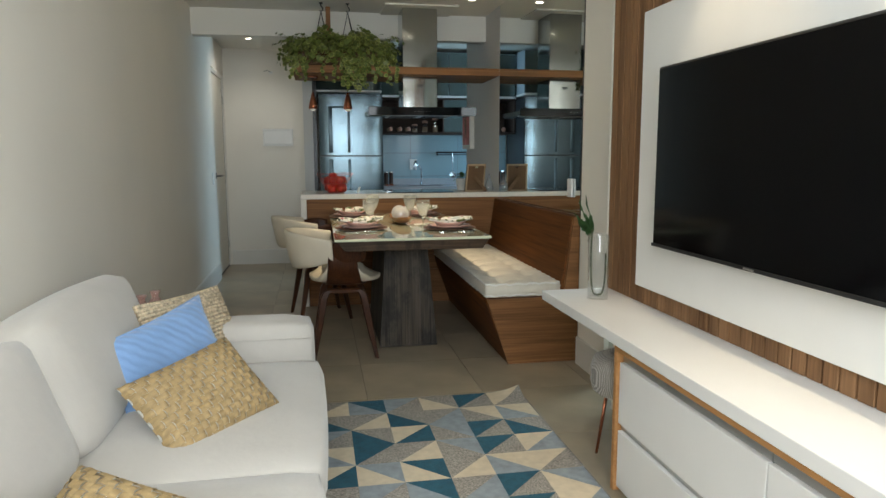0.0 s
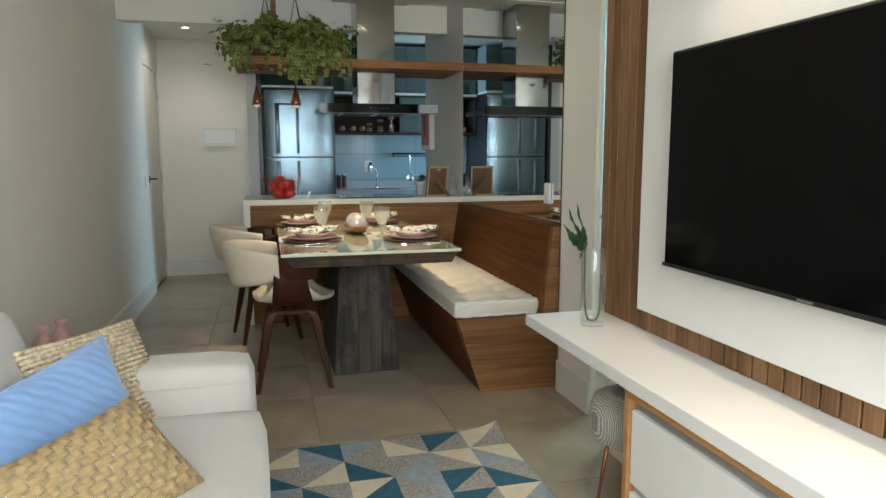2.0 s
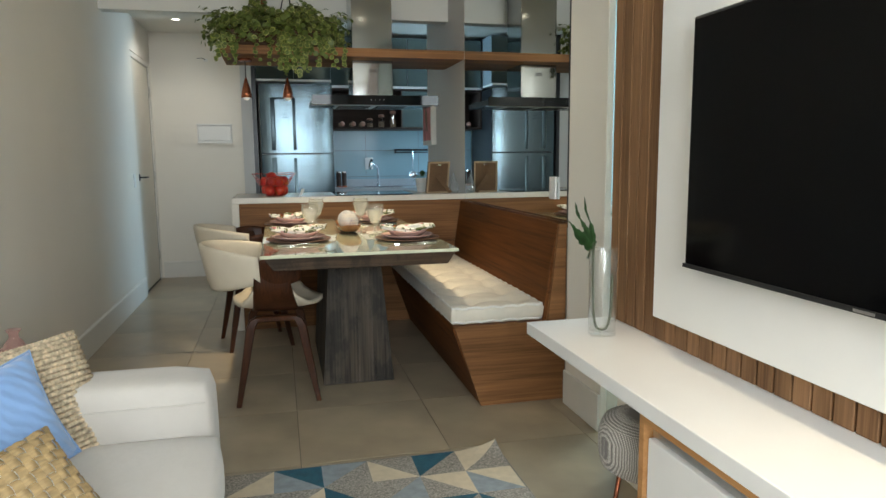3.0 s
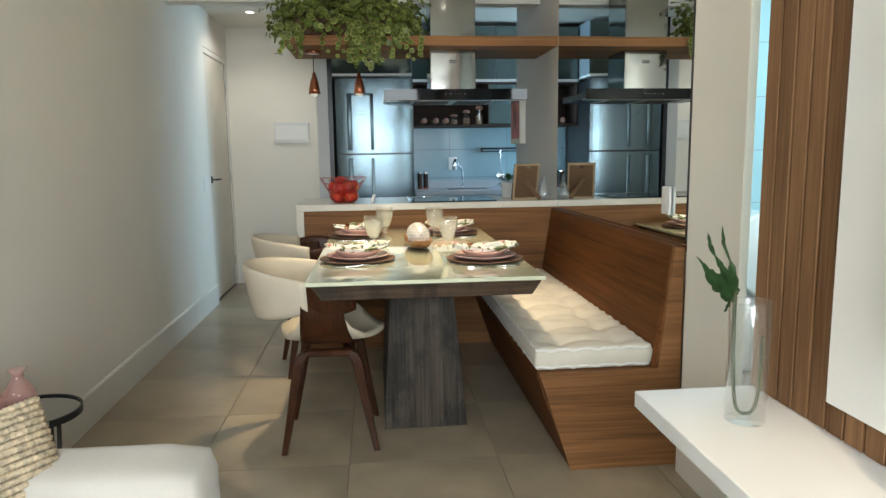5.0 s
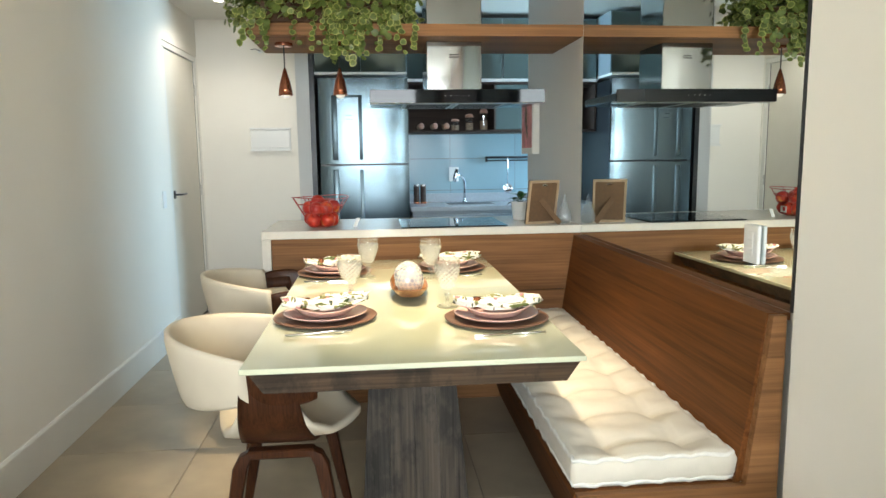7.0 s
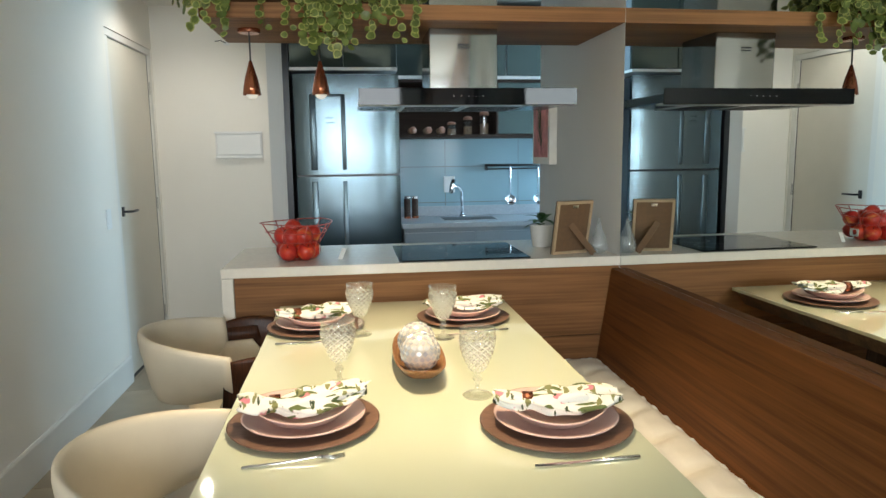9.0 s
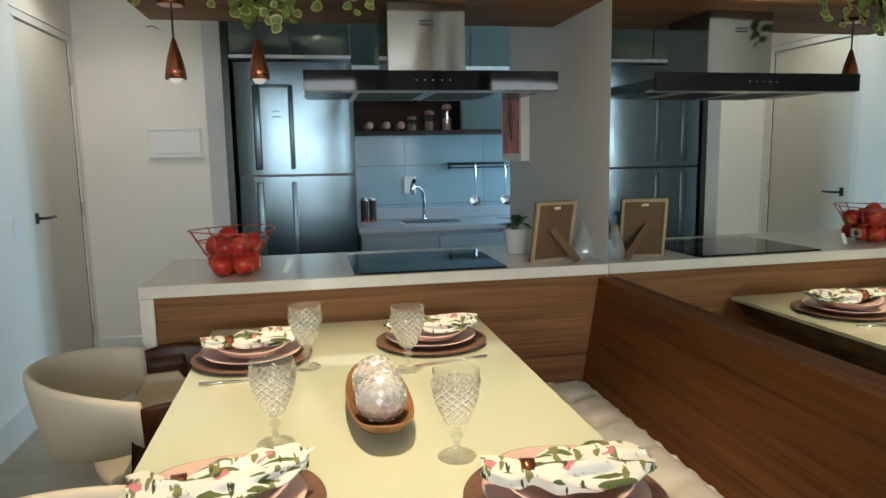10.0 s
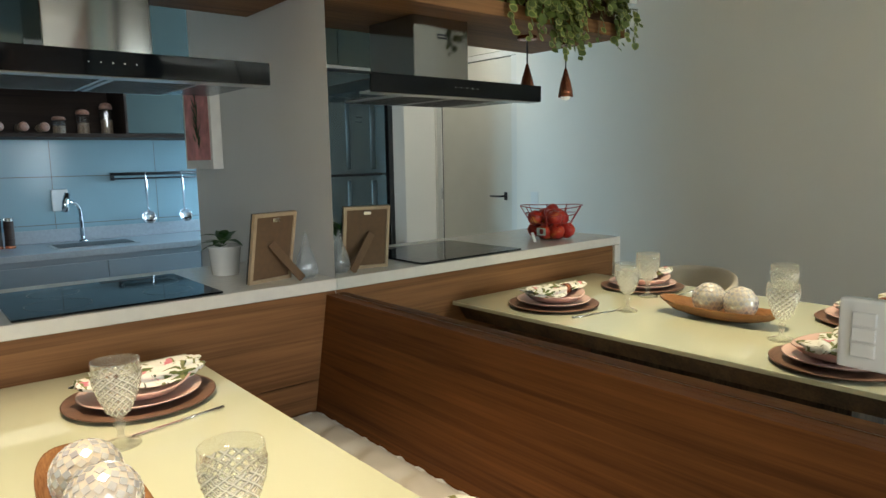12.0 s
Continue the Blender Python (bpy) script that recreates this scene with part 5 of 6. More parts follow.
def round_leaf(bm, at, nrm, way, s, cup):
    """A heart-shaped leaf with a pale rim: dark heart inside, light margin outside."""
    nrm = nrm.normalized()
    way = (way - nrm * way.dot(nrm)).normalized()
    side = nrm.cross(way)
    out = []
    for k in range(9):
        q = 2 * math.pi * k / 9
        r = 1 - 0.28 * math.cos(q) ** 8 * (1 if math.cos(q) < 0 else 0) + 0.25 * max(0, math.cos(q)) ** 6
        out.append(at + (way * math.cos(q) + side * math.sin(q)) * r * s + nrm * cup * s)
    c = bm.verts.new(at)
    inner = [bm.verts.new(at + (p - at) * 0.74) for p in out]
    rim = [bm.verts.new(p) for p in out]
    for k in range(9):
        l = (k + 1) % 9
        bm.faces.new((c, inner[k], inner[l])).smooth = True
        f = bm.faces.new((inner[k], rim[k], rim[l], inner[l]))
        f.smooth, f.material_index = True, 1 if light else 0


def add_leaf(p, outward, size):
    tilt = Vector((rnd.uniform(-1, 1), rnd.uniform(-1, 1), rnd.uniform(-0.3, 1)))
    n = (outward * 1.1 + tilt * 0.8 + Vector((0, -0.25, 0.25)))
    w = Vector((rnd.uniform(-1, 1), rnd.uniform(-0.6, 0.6), rnd.uniform(-1.3, 0.1)))
    round_leaf(bm, p, n, w, size * rnd.uniform(0.6, 1.15), rnd.uniform(-0.3, 0.3))


for k in range(2600):
    a = rnd.uniform(0, 2 * math.pi)
    u = rnd.random() ** 0.45
    hx = 0.50 if math.cos(a) < 0 else 0.47
    x = -1.285 + hx * u * math.cos(a) * rnd.uniform(0.85, 1.05)
    y = 0.12 + 0.21 * u * math.sin(a)
    top = 0.240 * (1 - (abs(x + 1.285) / 0.56) ** 4.0) + 0.035 * math.sin(x * 21) + 0.02 * math.sin(x * 47 + y * 30)
    z = 1.945 + max(-0.02, top) * rnd.random() ** 0.55 + rnd.uniform(-0.05, 0.02) * (u > 0.8)
    if 0.0 < y < 0.6 and x > -1.62 and z < 1.955:
        z = 1.955 + 0.05 * rnd.random()
    light = rnd.random() < 0.55
    add_leaf(Vector((x, y, z)), Vector((x + 1.285, (y - 0.12) * 2.5, (z - 2.02) * 1.6)), 0.0198)
for k in range(46):
    x = rnd.choice((rnd.uniform(-1.70, -0.86), rnd.gauss(-1.17, 0.09)))
    y = rnd.uniform(-0.08, -0.03)
    ln = rnd.choice((0.05, 0.08, 0.12, 0.15)) * rnd.uniform(0.6, 1.1)
    if -1.30 < x < -1.08:
        ln *= 1.35
    pts = [Vector((x + rnd.uniform(-0.02, 0.02), 0.06, 2.025)), Vector((x, y + 0.02, 2.005))]
    steps = int(ln / 0.022) + 2
    for s in range(steps):
        prev = pts[-1]
        pts.append(prev + Vector((rnd.uniform(-0.010, 0.010), rnd.uniform(-0.004, 0.004), -0.024)))
        light = rnd.random() < 0.6
        add_leaf(pts[-1] + Vector((rnd.uniform(-0.02, 0.02), rnd.uniform(-0.015, 0.008), 0)), Vector((0, -1, 0)), 0.0185)
    tube(pts, 0.0012, 4, bm=vines)
for k in range(26):
    q = rnd.uniform(0, 2 * math.pi)
    base = Vector((-1.285 + 0.42 * math.cos(q), 0.12 + 0.10 * math.sin(q), 2.10 + 0.06 * rnd.random()))
    w = Vector((math.cos(q) * rnd.uniform(0.5, 1.2), 0.5 * math.sin(q), rnd.uniform(0.2, 1.0))).normalized()
    pts = [base + w * 0.025 * s + Vector((0, 0, -0.0018 * s * s)) for s in range(6)]
    for p in pts[2:]:
        light = rnd.random() < 0.3
        if rnd.random() < 0.75:
            add_leaf(p, w, 0.015)
    tube(pts, 0.0011, 4, bm=vines)
part("foliage", bm, [LEAF, LEAF_EDGE], plant, "yellow-green leaves with pale rims", kind="stuff")
part("vine", vines, LEAF, plant, kind="stuff")

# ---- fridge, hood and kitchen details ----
# Ridges take the darkened steel, which paints in their shade.
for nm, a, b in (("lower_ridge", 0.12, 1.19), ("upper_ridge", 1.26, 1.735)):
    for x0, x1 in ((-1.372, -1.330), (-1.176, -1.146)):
        part(nm, cube((x0, 1.674, a), (x1, 1.695, b), 0.007, 3), STEEL_SHADED, fridge, "rounded vertical grip ridge, darkened in colour for its shade", smooth=True)
part("housing_top", cube((-1.360, 1.674, 1.718), (-1.160, 1.690, 1.738), 0.006, 3), STEEL_SHADED, fridge, "rounded top of the grip channel, darkened in colour for shade", smooth=True)
part("label_strip", cube((-1.270, 1.675, 1.555), (-1.215, 1.6785, 1.560), 0.001), STEEL_SHADED, fridge)
part("badge", cube((-1.270, 1.675, 1.585), (-1.225, 1.6785, 1.590), 0.001), STEEL_SHADED, fridge, "small maker's badge")
part("logo", cube((-0.66, 0.1575, 1.806), (-0.61, 0.1595, 1.812), 0.0005), BLACK, hood)
part("logo", cube((-0.66, 0.1575, 1.794), (-0.61, 0.1595, 1.800), 0.0005), BLACK, hood)
for k in range(5):
    part("button", cube((-0.70 + 0.03 * k, 0.0187, 1.586), (-0.697 + 0.03 * k, 0.0199, 1.589)), SCREENWHITE, hood)

tap = thing("kitchen_tap", (-0.31, 2.27, 0.885), "chrome kitchen tap with a bent spout at the sink", "tap")
part("tap_base", lathe([(0, 0.001), (0.024, 0.001), (0.022, 0.012), (0.014, 0.02), (0, 0.02)], (-0.31, 2.27, 0.885), 20), CHROME, tap, smooth=True)
part("spout", tube([(-0.31, 2.27, 0.90), (-0.31, 2.27, 1.02), (-0.315, 2.255, 1.07), (-0.335, 2.23, 1.105), (-0.37, 2.19, 1.12), (-0.395, 2.17, 1.115)], 0.011, 10), CHROME, tap, smooth=True)
part("spray_head", tube([(-0.385, 2.18, 1.165), (-0.40, 2.165, 1.12), (-0.41, 2.15, 1.07)], [0.016, 0.018, 0.015], 12), CHROME, tap, smooth=True)
sink = thing("sink", (-0.29, 2.13, 0.886), "stainless steel sink let into the stone worktop", "sink")
part("rim", cube((-0.50, 1.98, 0.8855), (-0.08, 2.22, 0.889), 0.001), ALU, sink)
# Flat dark sheet on the rim paints the shade of the sink's hollow.
part("basin", cube((-0.48, 2.0, 0.8891), (-0.10, 2.20, 0.8905)), STEEL_DK, sink)
outl = thing("wall_socket", (-0.39, 2.39, 1.12), "white wall socket on the kitchen tiles", "socket")
part("plate", cube((-0.430, 2.372, 1.062), (-0.347, 2.3825, 1.183), 0.003), SCREENWHITE, outl)
mill = thing("pepper_mill", (0, 0, 0), "dark steel banded pepper mill on the kitchen worktop", "mill", "pepper mills")
part("mill_body", lathe([(0, 0), (0.024, 0), (0.024, 0.05), (0.022, 0.055), (0.024, 0.06), (0.024, 0.16), (0, 0.16)], n=20), NICHE, mill)
part("band", lathe([(0.0245, 0.0), (0.0255, 0.0), (0.0255, 0.014), (0.0245, 0.014)], n=20), COPPER, mill)
part("band", lathe([(0.0245, 0.145), (0.0255, 0.145), (0.0255, 0.16), (0.0245, 0.16)], n=20), CHROME, mill)
mill.matrix_basis = pose(-0.722, 2.24, 0.886)
copy_thing(mill, pose(-0.665, 2.24, 0.886))
rack = thing("utensil_rail", (0.1, 2.36, 1.26), "dark steel utensil rail on the tiled wall", "rail")
part("bar", tube([(-0.12, 2.345, 1.262), (0.45, 2.345, 1.262)], 0.009, 8), STEEL_DK, rack, smooth=True)
part("bar", tube([(-0.12, 2.345, 1.235), (0.45, 2.345, 1.235)], 0.005, 8), STEEL_DK, rack, smooth=True)
part("bracket", cube((-0.115, 2.34, 1.225), (-0.10, 2.3825, 1.272), 0.002), STEEL_DK, rack)
part("bracket", cube((0.44, 2.34, 1.225), (0.455, 2.3825, 1.272), 0.002), STEEL_DK, rack)
lad = thing("ladle", (0, 0, 0), "steel ladle hanging from the utensil rail", "ladle", "hanging utensils")
part("handle", tube([(0, -0.012, 0.03), (0, 0.004, 0.02), (0, -0.008, -0.03), (0, -0.008, -0.22)], [0.003, 0.004, 0.009, 0.004], 8), CHROME, lad, smooth=True)
bm = lathe([(0, -0.030), (0.022, -0.026), (0.036, -0.013), (0.042, 0), (0.039, 0), (0.033, -0.012), (0.020, -0.022), (0, -0.026)], (0, 0, 0), 24)
bm.transform(Matrix.Translation((0, -0.024, -0.245)) @ Matrix.Rotation(radians(72), 4, "X"))
part("bowl", bm, CHROME, lad, smooth=True)
lad.matrix_basis = pose(0.072, 2.338, 1.245, 0, 0, 0)
copy_thing(lad, pose(0.288, 2.338, 1.245, 0, 0, 8))
LID = plain("jar_lid", (0.50, 0.27, 0.20), 0.4, var=0.3, scale=60, bump=0)
FILL = plain("jar_filling", (0.32, 0.22, 0.15), 0.8, var=0.4, scale=80)


def jar(label, r, h):
    ob = thing("jar", (0, 0, 0), label, "jar", "jars in the niche")
    part("jar_glass", lathe([(0, 0), (r, 0), (r, h * 0.7), (r * 0.8, h * 0.78), (0, h * 0.78)], n=20), GLASS, ob, smooth=False)
    part("filling", lathe([(0, 0.004), (r * 0.85, 0.004), (r * 0.85, h * 0.45), (0, h * 0.45)], n=16), FILL, ob)
    part("lid", lathe([(0, h * 0.785), (r * 0.92, h * 0.785), (r * 0.95, h * 0.86), (r * 0.7, h * 0.96), (0, h)], n=20), LID, ob, "copper coloured lid", smooth=True)
    return ob


for x, h in ((-0.40, 0.095), (-0.283, 0.135), (-0.163, 0.175)):
    j = jar("clear glass storage jar with copper lid in the dark niche", 0.036, h)
    j.matrix_basis = pose(x, 2.15, 1.486)
for x, r in ((-0.70, 0), (-0.59, 0), (-0.495, 0)):
    j = jar("small tilted glass spice jar with copper lid in the dark niche", 0.026, 0.07)
    j.matrix_basis = pose(x, 2.15, 1.513, 82, 0, 20)

pict = thing("canvas_picture", (0.0, 1.1, 1.44), "small white canvas with pink botanical print on the kitchen wall", "picture")
part("canvas", cube((-0.035, 0.935, 1.29), (0.010, 1.275, 1.66), 0.002), LINEN, pict)
PINKPRINT = plain("pink_print", (0.60, 0.25, 0.24), 0.8, var=0.3, scale=14)
part("print", cube((-0.0375, 0.96, 1.33), (-0.0352, 1.25, 1.64)), PINKPRINT, pict)
bm = bmesh.new()
rnd = random.Random(4)
for k in range(22):
    q = rnd.uniform(-0.9, 0.9)
    leaf(bm, Vector((-0.0385, 1.105 + 0.02 * rnd.uniform(-1, 1), 1.38 + 0.01 * k)), Vector((0, math.sin(q), math.cos(q))), Vector((-1, 0, 0)), 0.06, 0.012, 0, 0)
part("print_leaves", bm, LEAF_DK, pict, kind="stuff")

# wall fittings of the entrance
box = thing("fuse_box", (-1.955, 2.39, 1.42), "white plastic distribution board cover on the end wall", "panel")
part("cover", cube((-2.087, 2.382, 1.345), (-1.758, 2.3995, 1.525), 0.004), SCREENWHITE, box)
part("hatch", cube((-2.077, 2.372, 1.365), (-1.768, 2.3818, 1.508), 0.003), SCREENWHITE, box)
part("upper_edge", cube((-2.090, 2.366, 1.515), (-1.755, 2.3815, 1.530), 0.002), SCREENWHITE, box)
part("lower_edge", cube((-2.090, 2.366, 1.338), (-1.755, 2.3815, 1.353), 0.002), SCREENWHITE, box)
sw2 = thing("light_switch", (LW, 1.30, 1.01), "white light switch by the entrance door", "switch")
part("plate", cube((LW, 1.265, 0.955), (LW + 0.008, 1.335, 1.07), 0.003), SCREENWHITE, sw2)
part("rocker", cube((LW + 0.0082, 1.283, 1.02), (LW + 0.011, 1.317, 1.045), 0.001), SCREENWHITE, sw2)
part("rocker", cube((LW + 0.0082, 1.283, 0.98), (LW + 0.011, 1.317, 1.005), 0.001), SCREENWHITE, sw2)
sen = thing("cable_outlet", (-1.98, 2.399, 2.15), "small capped cable outlet with loose wire high on the end wall", "outlet")
part("cap", cube((-1.995, 2.392, 2.135), (-1.955, 2.3995, 2.16), 0.002), SCREENWHITE, sen)
part("wire", tube([(-1.975, 2.39, 2.15), (-2.01, 2.375, 2.165), (-2.05, 2.38, 2.16)], 0.003, 6), BLACK, sen)


def downlight(x, y, z, label):
    ob = thing("ceiling_spotlight", (x, y, z), label, "lamp", "recessed spotlights")
    part("trim_ring", lathe([(0.030, -0.001), (0.046, -0.001), (0.044, -0.006), (0.031, -0.004)], (x, y, z), 24), TRIM, ob, smooth=True)
    part("bulb", lathe([(0, -0.002), (0.030, -0.002)], (x, y, z), 20), LAMPGLOW, ob, "glowing lamp face")


for x, y in ((-2.14, 1.70), (-2.13, 1.39)):
    downlight(x, y, KC - 0.001, "lit recessed spotlight in the entrance ceiling")
for x, y in ((-0.27, -0.17), (-0.95, -0.85), (-0.62, -1.25), (-0.36, -3.55), (-0.36, -4.45)):
    downlight(x, y, CEIL_Z - 0.001, "lit recessed spotlight in the living room ceiling")

# kitchen wall tiles
spl = structure("kitchen_tiles", cube((-0.80, 2.384, 0.87), (1.9, 2.3995, 1.47)), GROUT, "pale blue-white wall tiles with thin joints")
for ix in range(-1, 4):
    for a, b in ((0.96, 0.985), (0.989, 1.255), (1.259, 1.462)):
        x0 = max(-0.80, -0.418 + 0.565 * ix)
        x1 = min(1.9, -0.418 + 0.565 * (ix + 1) - 0.003)
        part("tile", cube((x0, 2.383, a), (x1, 2.3838, b)), SPLASH, spl)
# ---- living room things ----
TEAL = plain("rug_teal", (0.020, 0.095, 0.140), 0.95, var=0.18, scale=30, bump=0.5, grain=420, bdist=0.004)
GREYBL = plain("rug_greyblue", (0.27, 0.31, 0.34), 0.95, var=0.15, scale=30, bump=0.5, grain=420, bdist=0.004)
CREAM = plain("rug_cream", (0.62, 0.53, 0.39), 0.95, var=0.08, scale=30, bump=0.5, grain=420, bdist=0.004)
TAUPE = plain("rug_taupe", (0.31, 0.285, 0.25), 0.95, var=0.55, scale=160, bump=0.6, grain=420, bdist=0.004)
T, G, C, P = 0, 1, 2, 3
RUGROWS = [
    # each cell: lower-left or falling diagonal, colour of each half
    [("/", C, P), ("/", T, P), ("\\", P, C), ("/", G, P), ("\\", T, G), ("/", P, C)],
    [("\\", C, G), ("\\", C, P), ("/", P, G), ("\\", P, T), ("/", P, C), ("\\", P, T)],
    [("\\", P, T), ("/", T, P), ("\\", G, P), ("/", C, T), ("\\", P, T), ("/", G, P)],
    [("/", C, G), ("/", T, P), ("\\", G, P), ("/", P, C), ("/", T, P), ("\\", C, G)],
    [("/", C, P), ("\\", C, G), ("/", P, C), ("\\", T, C), ("\\", G, C), ("/", C, T)],
    [("\\", G, C), ("/", T, P), ("/", P, G), ("\\", T, G), ("/", G, P), ("\\", P, C)],
]
rx, ry, cs = -0.501, -2.292, 0.1762
bm = bmesh.new()


def rug_z(x, y):
    d = math.hypot(x - rx, y - ry)
    return 0.0105 + (0.034 * (1 - d / 0.17) ** 2 if d < 0.17 else 0)


for r in range(12):
    for c in range(9):
        dg, a, b = RUGROWS[(r + (3 if r > 5 else 0)) % 6][(c + (2 if c > 5 else 0)) % 6]
        x1, y1 = rx - cs * c, ry - cs * r
        x0, y0 = x1 - cs, y1 - cs
        e = 0.0008
        n = 6
        for i in range(n):
            for j in range(n):
                u0, u1, v0, v1 = i / n, (i + 1) / n, j / n, (j + 1) / n
                P3 = lambda u, v: (x0 + cs * u, y0 + cs * v, rug_z(x0 + cs * u, y0 + cs * v))
                q = [bm.verts.new(P3(u0, v0)), bm.verts.new(P3(u1, v0)), bm.verts.new(P3(u1, v1)), bm.verts.new(P3(u0, v1))]
                if dg == "/":
                    tris = (((0, 2, 3), j >= i), ((0, 1, 2), j > i))
                else:
                    tris = (((1, 2, 3), i + j >= n - 1), ((0, 1, 3), i + j > n - 1))
                for t3, upper in tris:
                    f = bm.faces.new([q[k] for k in t3])
                    f.material_index = a if upper else b
bmesh.ops.remove_doubles(bm, verts=bm.verts, dist=0.0004)
part("pile_pattern", bm, [TEAL, GREYBL, CREAM, TAUPE], rug, "triangle pattern in petrol blue, grey, taupe and cream")


def cushion_bm(w, h, t, corner=0.0, n=22):
    """A stuffed pillow in its own plane: x wide, z high, y thick."""
    bm = bmesh.new()
    g = {}
    for s in (0, 1):
        for i in range(n + 1):
            for j in range(n + 1):
                u, v = -1 + 2 * i / n, -1 + 2 * j / n
                puff = ((1 - u ** 4) * (1 - v ** 4)) ** 0.55
                pinch = 1 - 0.07 * (1 - u * u) * abs(v) ** 3
                pin2 = 1 - 0.07 * (1 - v * v) * abs(u) ** 3
                g[s, i, j] = bm.verts.new((w / 2 * u * pin2, (t / 2 * puff + 0.003 * noise.noise((u * 3, v * 3, s * 9))) * (1 if s else -1), h / 2 * v * pinch))
    for s in (0, 1):
        for i in range(n):
            for j in range(n):
                bm.faces.new([g[s, i, j], g[s, i + 1, j], g[s, i + 1, j + 1], g[s, i, j + 1]])
    bmesh.ops.remove_doubles(bm, verts=bm.verts, dist=0.0005)
    return bm


def pillow(label, w, h, t, m4, material):
    ob = thing("pillow", (0, 0, 0), label, "pillow", "pillows on the sofa")
    part("cover", cushion_bm(w, h, t), material, ob, smooth=True)
    loop = []
    for k in range(48):
        a = k / 12
        s, f = int(a), a - int(a)
        u, v = ((-1 + 2 * f, -1), (1, -1 + 2 * f), (1 - 2 * f, 1), (-1, 1 - 2 * f))[s]
        loop.append((w / 2 * u * (1 - 0.07 * (1 - v * v) * abs(u) ** 3), 0, h / 2 * v * (1 - 0.07 * (1 - u * u) * abs(v) ** 3)))
    part("edge_seam", tube(loop, 0.0035, 6, closed=True), material, ob, smooth=True)
    ob.matrix_basis = m4
    return ob


def strap_pillow(label, w, h, t, m4, nx, nz):
    """A pillow covered with flat woven straps, over and under each other."""
    ob = thing("pillow", (0, 0, 0), label, "pillow", "pillows on the sofa")
    part("cover", cushion_bm(w * 0.98, h * 0.98, t * 0.95), LINEN, ob, "off-white cotton back", smooth=True)
    bm = bmesh.new()
    for i in range(nx):
        for j in range(nz):
            over = (i + j) % 2
            u, v = -1 + 2 * (i + 0.5) / nx, -1 + 2 * (j + 0.5) / nz
            rows = []
            ln, wd = (1.16, 0.88) if over else (0.88, 1.16)
            for a in range(4):
                row = []
                for b in range(4):
                    du, dv = (-1 + 2 * a / 3) * ln, (-1 + 2 * b / 3) * wd
                    uu, vv = max(-1, min(1, u + du / nx)), max(-1, min(1, v + dv / nz))
                    puff = ((1 - uu ** 4) * (1 - vv ** 4)) ** 0.55
                    s = du / ln if over else dv / wd
                    arch = 0.0052 * (1 - s * s) + 0.0005
                    pin = 1 - 0.07 * (1 - uu * uu) * abs(vv) ** 3
                    pin2 = 1 - 0.07 * (1 - vv * vv) * abs(uu) ** 3
                    row.append(bm.verts.new((w / 2 * uu * pin2, -(t / 2 * puff + arch), h / 2 * vv * pin)))
                rows.append(row)
            for a in range(3):
                for b in range(3):
                    bm.faces.new((rows[a][b], rows[a + 1][b], rows[a + 1][b + 1], rows[a][b + 1])).smooth = True
    part("woven_strap", bm, STRAWM, ob, "straw coloured woven straps", kind="stuff")
    ob.matrix_basis = m4
    return ob


def knit_pillow(label, w, h, t, m4):
    """A chunky ribbed knit pillow, its ribs along the height."""
    ob = thing("pillow", (0, 0, 0), label, "pillow", "pillows on the sofa")
    bm = bmesh.new()
    nr, ns = 26, 34
    for side in (-1, 1):
        for i in range(nr):
            pts, rs = [], []
            v = -1 + 2 * (i + 0.5) / nr
            for k in range(ns * 2 + 1):
                u = -1 + k / ns
                puff = ((1 - min(1, abs(u)) ** 4) * (1 - v ** 4)) ** 0.55
                pin2 = 1 - 0.05 * (1 - v * v) * abs(u) ** 3
                pts.append((w / 2 * u * pin2, side * (t / 2 * puff), h / 2 * v * (1 - 0.05 * (1 - u * u) * abs(v) ** 3)))
                rs.append(h / nr * (0.62 if k % 2 else 0.42))
            tube(pts, rs, 6, bm=bm)
    part("knitted_cover", bm, KNITM, ob, "thick cream and brown knit", smooth=True, kind="stuff")
    ob.matrix_basis = m4
    return ob


STRAWM = plain("straw_strap", (0.36, 0.25, 0.115), 0.7, var=0.25, scale=40, bump=0.3, grain=300, stretch=(1, 1, 4))
KNITM = plain("knit_yarn", (0.55, 0.45, 0.31), 0.9, var=0.5, scale=70, bump=0.5, grain=300, bdist=0.004)
for nm, args in PILLOWS:
    if nm == "strap":
        strap_pillow("straw coloured pillow of broad woven straps leaning on the sofa", *args, 19, 13)
    elif nm == "knit":
        knit_pillow("chunky cream knitted square pillow leaning on the sofa back", *args)
    else:
        pillow("light blue velvet pillow with pressed chevrons on the sofa", *args, BLUECL)

# side table with two pink vases behind the arm
stb = thing("side_table", (-2.275, -2.03, 0), "small round black rimmed mirror-top side table behind the sofa arm", "table")
part("top", lathe([(0, 0.4120), (0.145, 0.4120), (0.145, 0.4200), (0, 0.4200)], (-2.275, -2.03, 0), 40), mirror_mat("smoked_mirror", (0.35, 0.34, 0.33), 0.05), stb)
part("rim", lathe([(0.145, 0.4040), (0.152, 0.4040), (0.152, 0.4260), (0.146, 0.4260), (0.146, 0.4205)], (-2.275, -2.03, 0), 40), BLACK, stb)
for k in range(3):
    q = radians(90 + 120 * k)
    part("leg", tube([(-2.275 + 0.135 * math.cos(q), -2.03 + 0.135 * math.sin(q), 0.4090), (-2.275 + 0.10 * math.cos(q), -2.03 + 0.10 * math.sin(q), 0.003)], 0.007, 8), BLACK, stb, smooth=True)
